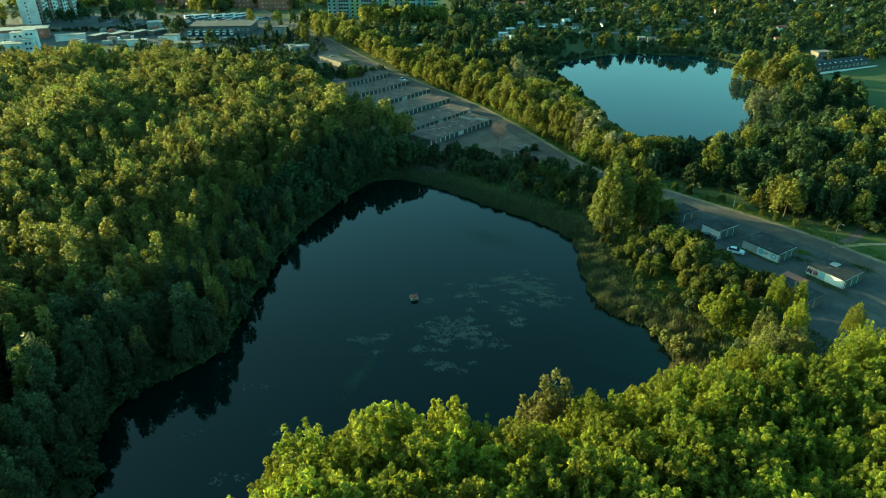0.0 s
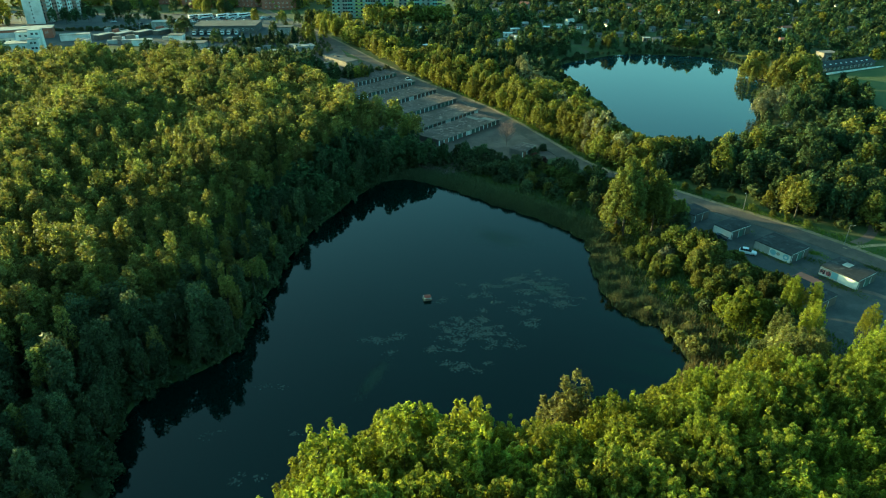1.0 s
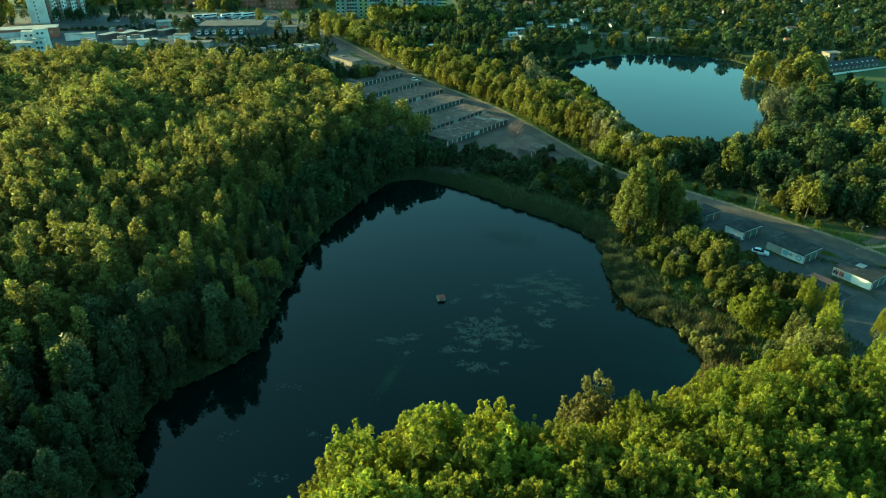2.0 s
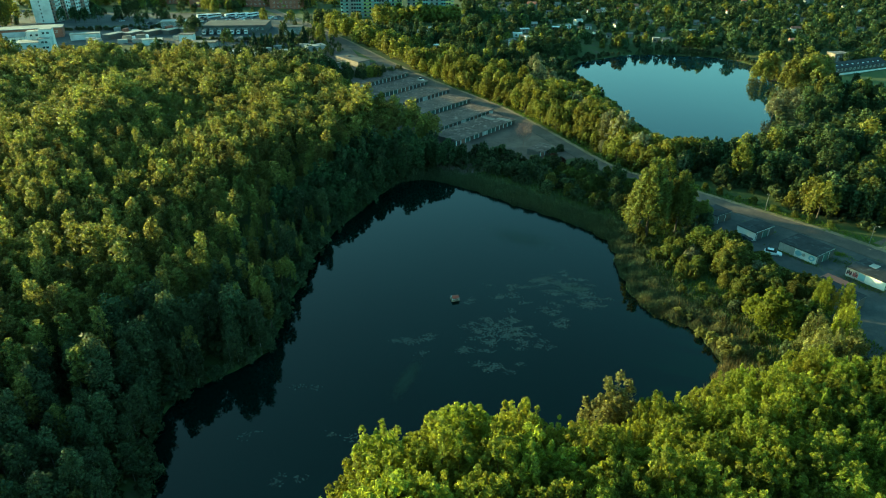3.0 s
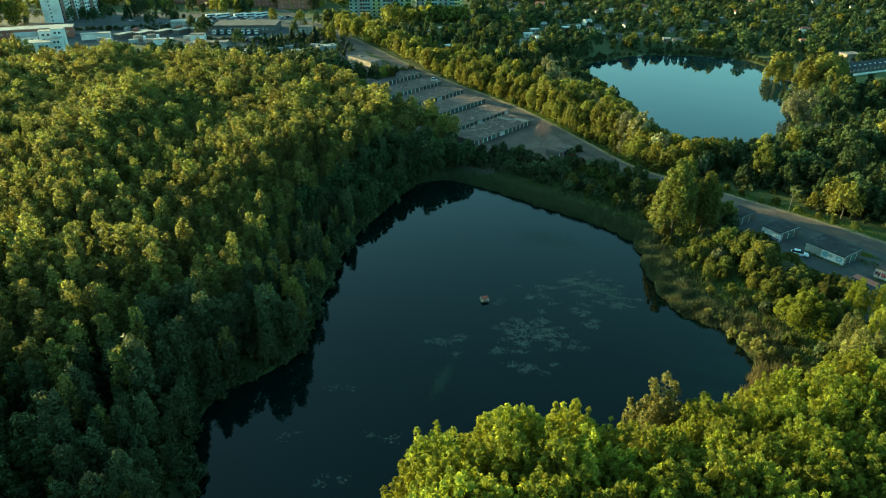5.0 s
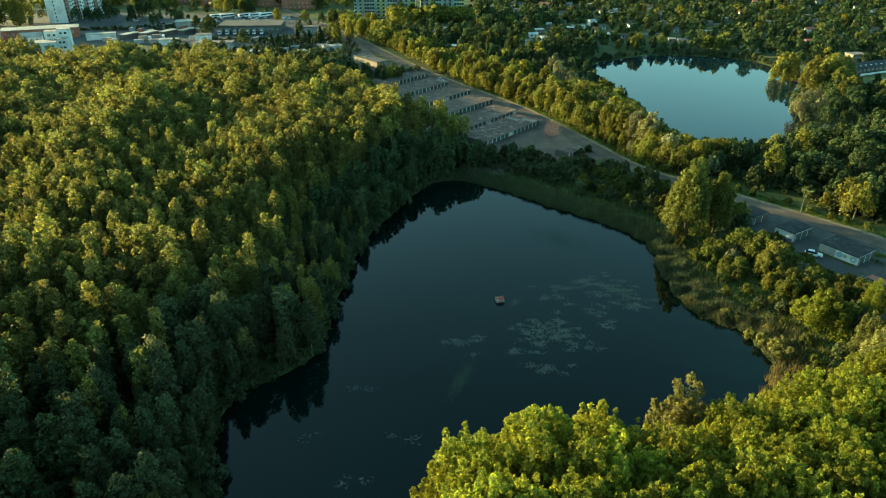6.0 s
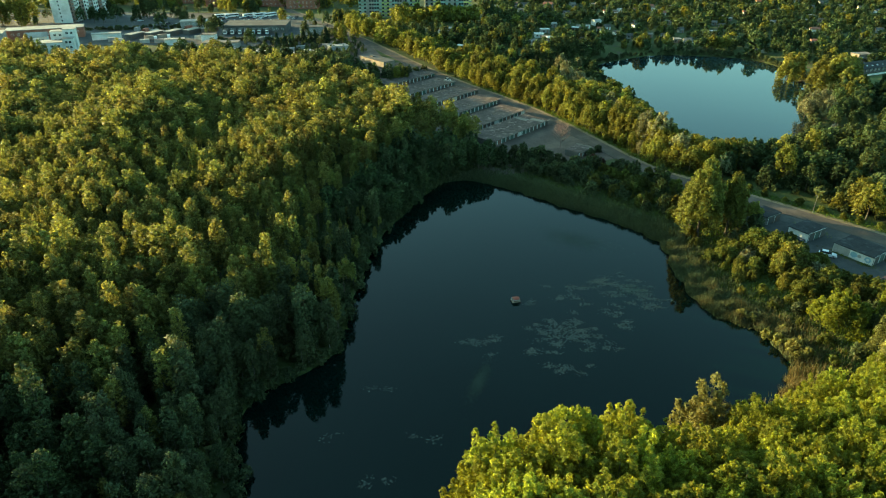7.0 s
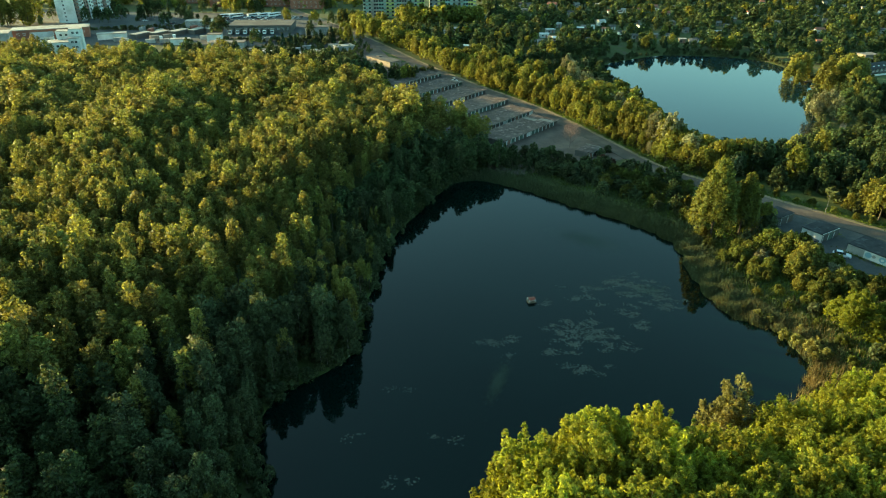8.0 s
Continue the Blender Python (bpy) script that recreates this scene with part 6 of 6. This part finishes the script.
def bus_thing(m, label):
    root = empty("bus", label, "bus", "buses in the depot yard")
    part("body", box(12, 2.5, 2.6, Matrix.Translation((0, 0, 0.4)), 0.15), CAR_WHITE, root)
    part("window_band", box(11.4, 2.56, 0.9, Matrix.Translation((0, 0, 1.6)), 0.02), GLASS_DARK, root, "dark window band")
    part("windscreen", box(0.1, 2.2, 1.3, Matrix.Translation((5.98, 0, 1.3)), 0.02), GLASS_DARK, root, "dark windscreen")
    for x in (-3.6, 3.8):
        for side in (-1, 1):
            part("wheel", tube((x, side * 1.0, 0.48), (x, side * 1.28, 0.48), 0.48, 0.48, 12), BLACK, root, "black wheel")
    root.matrix_basis = m
    return root


bus = bus_thing(on_ground(-184, 549, 0.9), "white bus parked in the depot yard")
for x, y, t in ((-176, 551, 0.9), (-168, 553, 0.9), (-205, 545, 0.7), (-198, 547, 0.8)):
    copy_thing(bus, on_ground(x, y, t))


def lorry_thing(m):
    """A lorry, front to +x: cab with windscreen, box body, chassis and wheels."""
    root = empty("lorry", "white box lorry parked beside the depot hall", "lorry", "lorries in the works yard")
    part("cab", box(1.9, 2.3, 2.3, Matrix.Translation((3.1, 0, 0.6)), 0.12), CAR_WHITE, root)
    part("windscreen", box(0.08, 2.0, 0.9, Matrix.Translation((4.06, 0, 1.7)), 0.02), GLASS_DARK, root, "dark windscreen")
    part("box_body", box(5.6, 2.4, 2.5, Matrix.Translation((-0.9, 0, 0.95)), 0.04), STONE_DULL, root, "pale box body")
    part("chassis", box(7.4, 0.9, 0.3, Matrix.Translation((0.2, 0, 0.6))), BLACK, root, "dark chassis")
    for x in (-2.4, 2.9):
        for side in (-1, 1):
            part("wheel", tube((x, side * 0.85, 0.48), (x, side * 1.15, 0.48), 0.48, 0.48, 12), BLACK, root, "black wheel")
    root.matrix_basis = m
    return root


def container_thing(m, mat, label):
    """A steel container with corner posts and a pair of doors."""
    root = empty("container", label, "container", "containers in the works yard")
    part("body", box(6.0, 2.4, 2.5, None, 0.04), mat, root)
    for side in (-0.6, 0.6):
        part("door", box(0.06, 1.1, 2.2, Matrix.Translation((3.02, side, 0.12)), 0.01), DOOR_DARK, root)
    root.matrix_basis = m
    return root


lorry = lorry_thing(on_ground(-178, 466, -1.5))
for i in range(6):
    copy_thing(lorry, on_ground(-173 + 4.6 * i + 0.5 * (i % 2), 466.5 + 0.3 * i, -1.5 + 0.06 * (i % 3)))
for x, y, a in ((-214, 446, 0.4), (-221, 441, 0.5), (-146, 441, 1.7)):
    copy_thing(lorry, on_ground(x, y, a))
crates = [container_thing(on_ground(-228, 440, 0.4), m, lab) for m, lab in ((CONCRETE, "grey steel container in the works yard"), (GREY_WALL, "pale steel container in the works yard"), (TILE_RED, "rusty red steel container in the works yard"))]
place = random.Random(8)
for k, c in enumerate(crates):
    c.matrix_basis = on_ground(-222 + 9 * k, 434 + k, 0.4)
for x, y in ((-240, 436), (-246, 440), (-190, 446), (-186, 450), (-150, 412), (-143, 410), (-134, 408), (-128, 411), (-156, 410), (-122, 414), (-116, 420), (-230, 470), (-238, 474), (-246, 479), (-205, 484), (-212, 488), (-100, 424), (-96, 430)):
    copy_thing(place.choice(crates), on_ground(x, y, place.choice((0.1, 0.4, 1.2, 1.6))))


# ---- small things ----
POLE = rough_material("grey_pole_steel", (0.13, 0.135, 0.14), (0.18, 0.185, 0.19), 8.0, 0.5, 0.0, None, 0.3)


def street_lamp(x, y, turn):
    root = empty("street_lamp", "grey steel street lamp beside the road", "street lamp", "street lamps")
    part("pole", tube((0, 0, -0.3), (0, 0, 5.9), 0.08, 0.045, 8), POLE, root)
    part("arm", tube((0, 0, 5.85), (0.9, 0, 6.15), 0.035, 0.03, 6), POLE, root)
    head = part("head", box(0.6, 0.22, 0.12, Matrix.Translation((1.05, 0, 6.1)), 0.03), POLE, root)
    part("cover", box(0.5, 0.2, 0.05, Matrix.Translation((1.06, 0, 6.06)), 0.01), LAMP_GLASS, head, "clear lamp cover")
    root.matrix_basis = on_ground(x, y, turn, 0.0)
    return root


lamp = street_lamp(108.0, 155.6, -0.6)
for x, y in ((89.5, 178.4),):
    copy_thing(lamp, on_ground(x, y, 3.8, 0.0))


def duck_raft(x, y):
    """A floating nest house: floats, deck of boards, posts, red sheet roof and a hut under it."""
    root = empty("duck_house_raft", "floating wooden duck house with a rusty red roof on a deck", "raft")
    for s in (-0.8, 0.8):
        part("float", tube((-1.25, s, 0.02), (1.25, s, 0.02), 0.18, 0.18, 10), BLACK, root, "dark float")
    for i in range(8):
        part("board", box(0.29, 2.1, 0.06, Matrix.Translation((-1.12 + 0.32 * i, 0, 0.19)), 0.01), WOOD, root)
    for sx in (-0.95, 0.95):
        for sy in (-0.75, 0.75):
            part("post", box(0.1, 0.1, 0.95, Matrix.Translation((sx, sy, 0.24))), WHITE_WALL, root, "pale post")
    for sy in (-0.78, 0.78):
        part("rail", box(2.0, 0.07, 0.08, Matrix.Translation((0, sy, 0.72))), WHITE_WALL, root, "pale rail")
    part("hut", box(1.3, 1.1, 0.75, Matrix.Translation((0.1, 0, 0.25)), 0.02), DOOR_BROWN, root, "dark brown nest hut")
    for side in (-1, 1):
        part("roof_sheet", box(1.9, 0.95, 0.05, Matrix.Translation((0.1, side * 0.42, 1.12)) @ Matrix.Rotation(radians(-16 * side), 4, "X"), 0.01), RAFT_ROOF, root, "rusty red roof sheet")
    root.matrix_basis = Matrix.Translation((x, y, 0.0)) @ Matrix.Rotation(0.25, 4, "Z") @ Matrix.Scale(0.86, 4)


duck_raft(-7.1, 130.6)


def lily_pads(spots, rng):
    """Round floating leaves, each with its notch, joined."""
    v = []
    for (x, y), r in zip(spots, rng.uniform(0.07, 0.23, len(spots))):
        a0 = rng.uniform(0, 6.28)
        ring = [(x + r * math.cos(a0 + a), y + r * math.sin(a0 + a), 0.012 + rng.uniform(0, 0.012)) for a in np.linspace(0.25, 6.03, 6)]
        c = (x, y, 0.012)
        for p, q in zip(ring[:-1], ring[1:]):
            v += [c, p, q]
    verts = np.array(v)
    mesh = mesh_flat("lily_pads", verts, 3, LILY)
    return tagged(new("water_lilies", mesh), "pale green water lily leaves floating in loose drifts", "water lilies", kind="stuff")


drifts = [(15, 140, 3.5, 1.6, 90), (21, 138, 4, 2.2, 200), (23, 133, 3.2, 2.6, 190), (26, 128.5, 2.0, 1.4, 60), (15, 127, 2.2, 1.6, 70), (17.5, 121, 2, 1.6, 60), (2, 121, 3.5, 2.5, 170), (6.5, 117, 4, 2.2, 170),
          (-1.5, 116, 3, 2.2, 110), (-3, 110.5, 2.2, 1.4, 50), (1, 105, 3.2, 1.0, 80), (8, 112.5, 3, 1.0, 45), (-17, 114, 3.6, 1.4, 90), (3, 132, 4, 1.6, 70), (8, 137, 3, 1.2, 60), (-34, 98, 3, 0.6, 14), (-27, 85, 1.6, 0.4, 16), (-35, 76, 2, 1.6, 22), (-45, 86, 1.4, 1.4, 8)]
pads = []
for x, y, sx, sy, n in drifts:
    knots = np.column_stack([rng.normal(x, sx * 0.9, max(3, n // 9)), rng.normal(y, sy * 0.9, max(3, n // 9))])
    pads.append(knots[rng.integers(len(knots), size=int(n * 3.2))] + rng.normal(0, 0.50, (int(n * 3.2), 2)) * np.array([1.4, 0.85]))
pads = np.vstack(pads)
lily_pads(pads, rng)


def weed_patch(x, y, sx, sy, turn, n, label):
    """A thin drift of floating weed specks."""
    p = rng.normal(size=(n, 2)) * np.array([sx, sy])
    ca, sa = math.cos(turn), math.sin(turn)
    p = p @ np.array([[ca, sa], [-sa, ca]]) + np.array([x, y])
    a = rng.uniform(0, 6.28, n)
    s = rng.uniform(0.05, 0.14, n)
    v = np.stack([np.column_stack([p[:, 0] + s * np.cos(a + k), p[:, 1] + s * np.sin(a + k), 0.004 + 0.03 * ((a * 53.7) % 1.0)]) for k in (0, 2.1, 4.2)], 1).reshape(-1, 3)
    tagged(new("floating_weed", mesh_flat("floating_weed", v, 3, WEED)), label, "water weed", kind="stuff")


weed_patch(-17.3, 101, 0.7, 3.0, -0.35, 2600, "thin green drift of floating weed")
weed_patch(13, 164, 5.0, 2.6, -0.5, 3000, "faint yellow-green drift of floating weed")
weed_patch(23, 136, 2.2, 1.2, 0.0, 900, "faint green weed between lily leaves")


def bare_tree(x, y, tall, rng, label):
    """A leafless tree: trunk, limbs and many thin twigs."""
    root = empty("bare_tree", label, "tree")
    bm = tube((0, 0, -0.2), (0.1, 0, tall * 0.9), 0.13, 0.02, 7)
    tw = bmesh.new()
    for i in range(34):
        f = 0.18 + 0.72 * i / 34
        a = i * 2.4
        l = tall * 0.36 * math.sin(math.pi * (0.25 + 0.65 * f))
        p = Vector((0.1 * f, 0, tall * 0.8 * f))
        q = p + Vector((math.cos(a) * l * 0.8, math.sin(a) * l * 0.8, l * 0.8))
        tube(p, q, 0.035 * (1.2 - f), 0.012, 4, bm)
        for k in range(22):
            g = 0.2 + 0.8 * k / 22
            st = p.lerp(q, g)
            w = a + rng.uniform(-2.0, 2.0)
            e = st + Vector((math.cos(w), math.sin(w), rng.uniform(-0.1, 1.1))) * l * rng.uniform(0.2, 0.42)
            tube(st, e, 0.03, 0.012, 3, tw)
    part("trunk", bm, TWIG, root)
    part("twig_crown", tw, TWIG, root, "bare pinkish brown twigs")
    root.matrix_basis = on_ground(x, y, 0.3, 0.0)


TWIG = rough_material("twig_crown", (0.15, 0.095, 0.085), (0.24, 0.16, 0.14), 5.0, 0.9)
bare_tree(22.0, 243.0, 11.5, rng, "leafless pale birch beside the low garages")
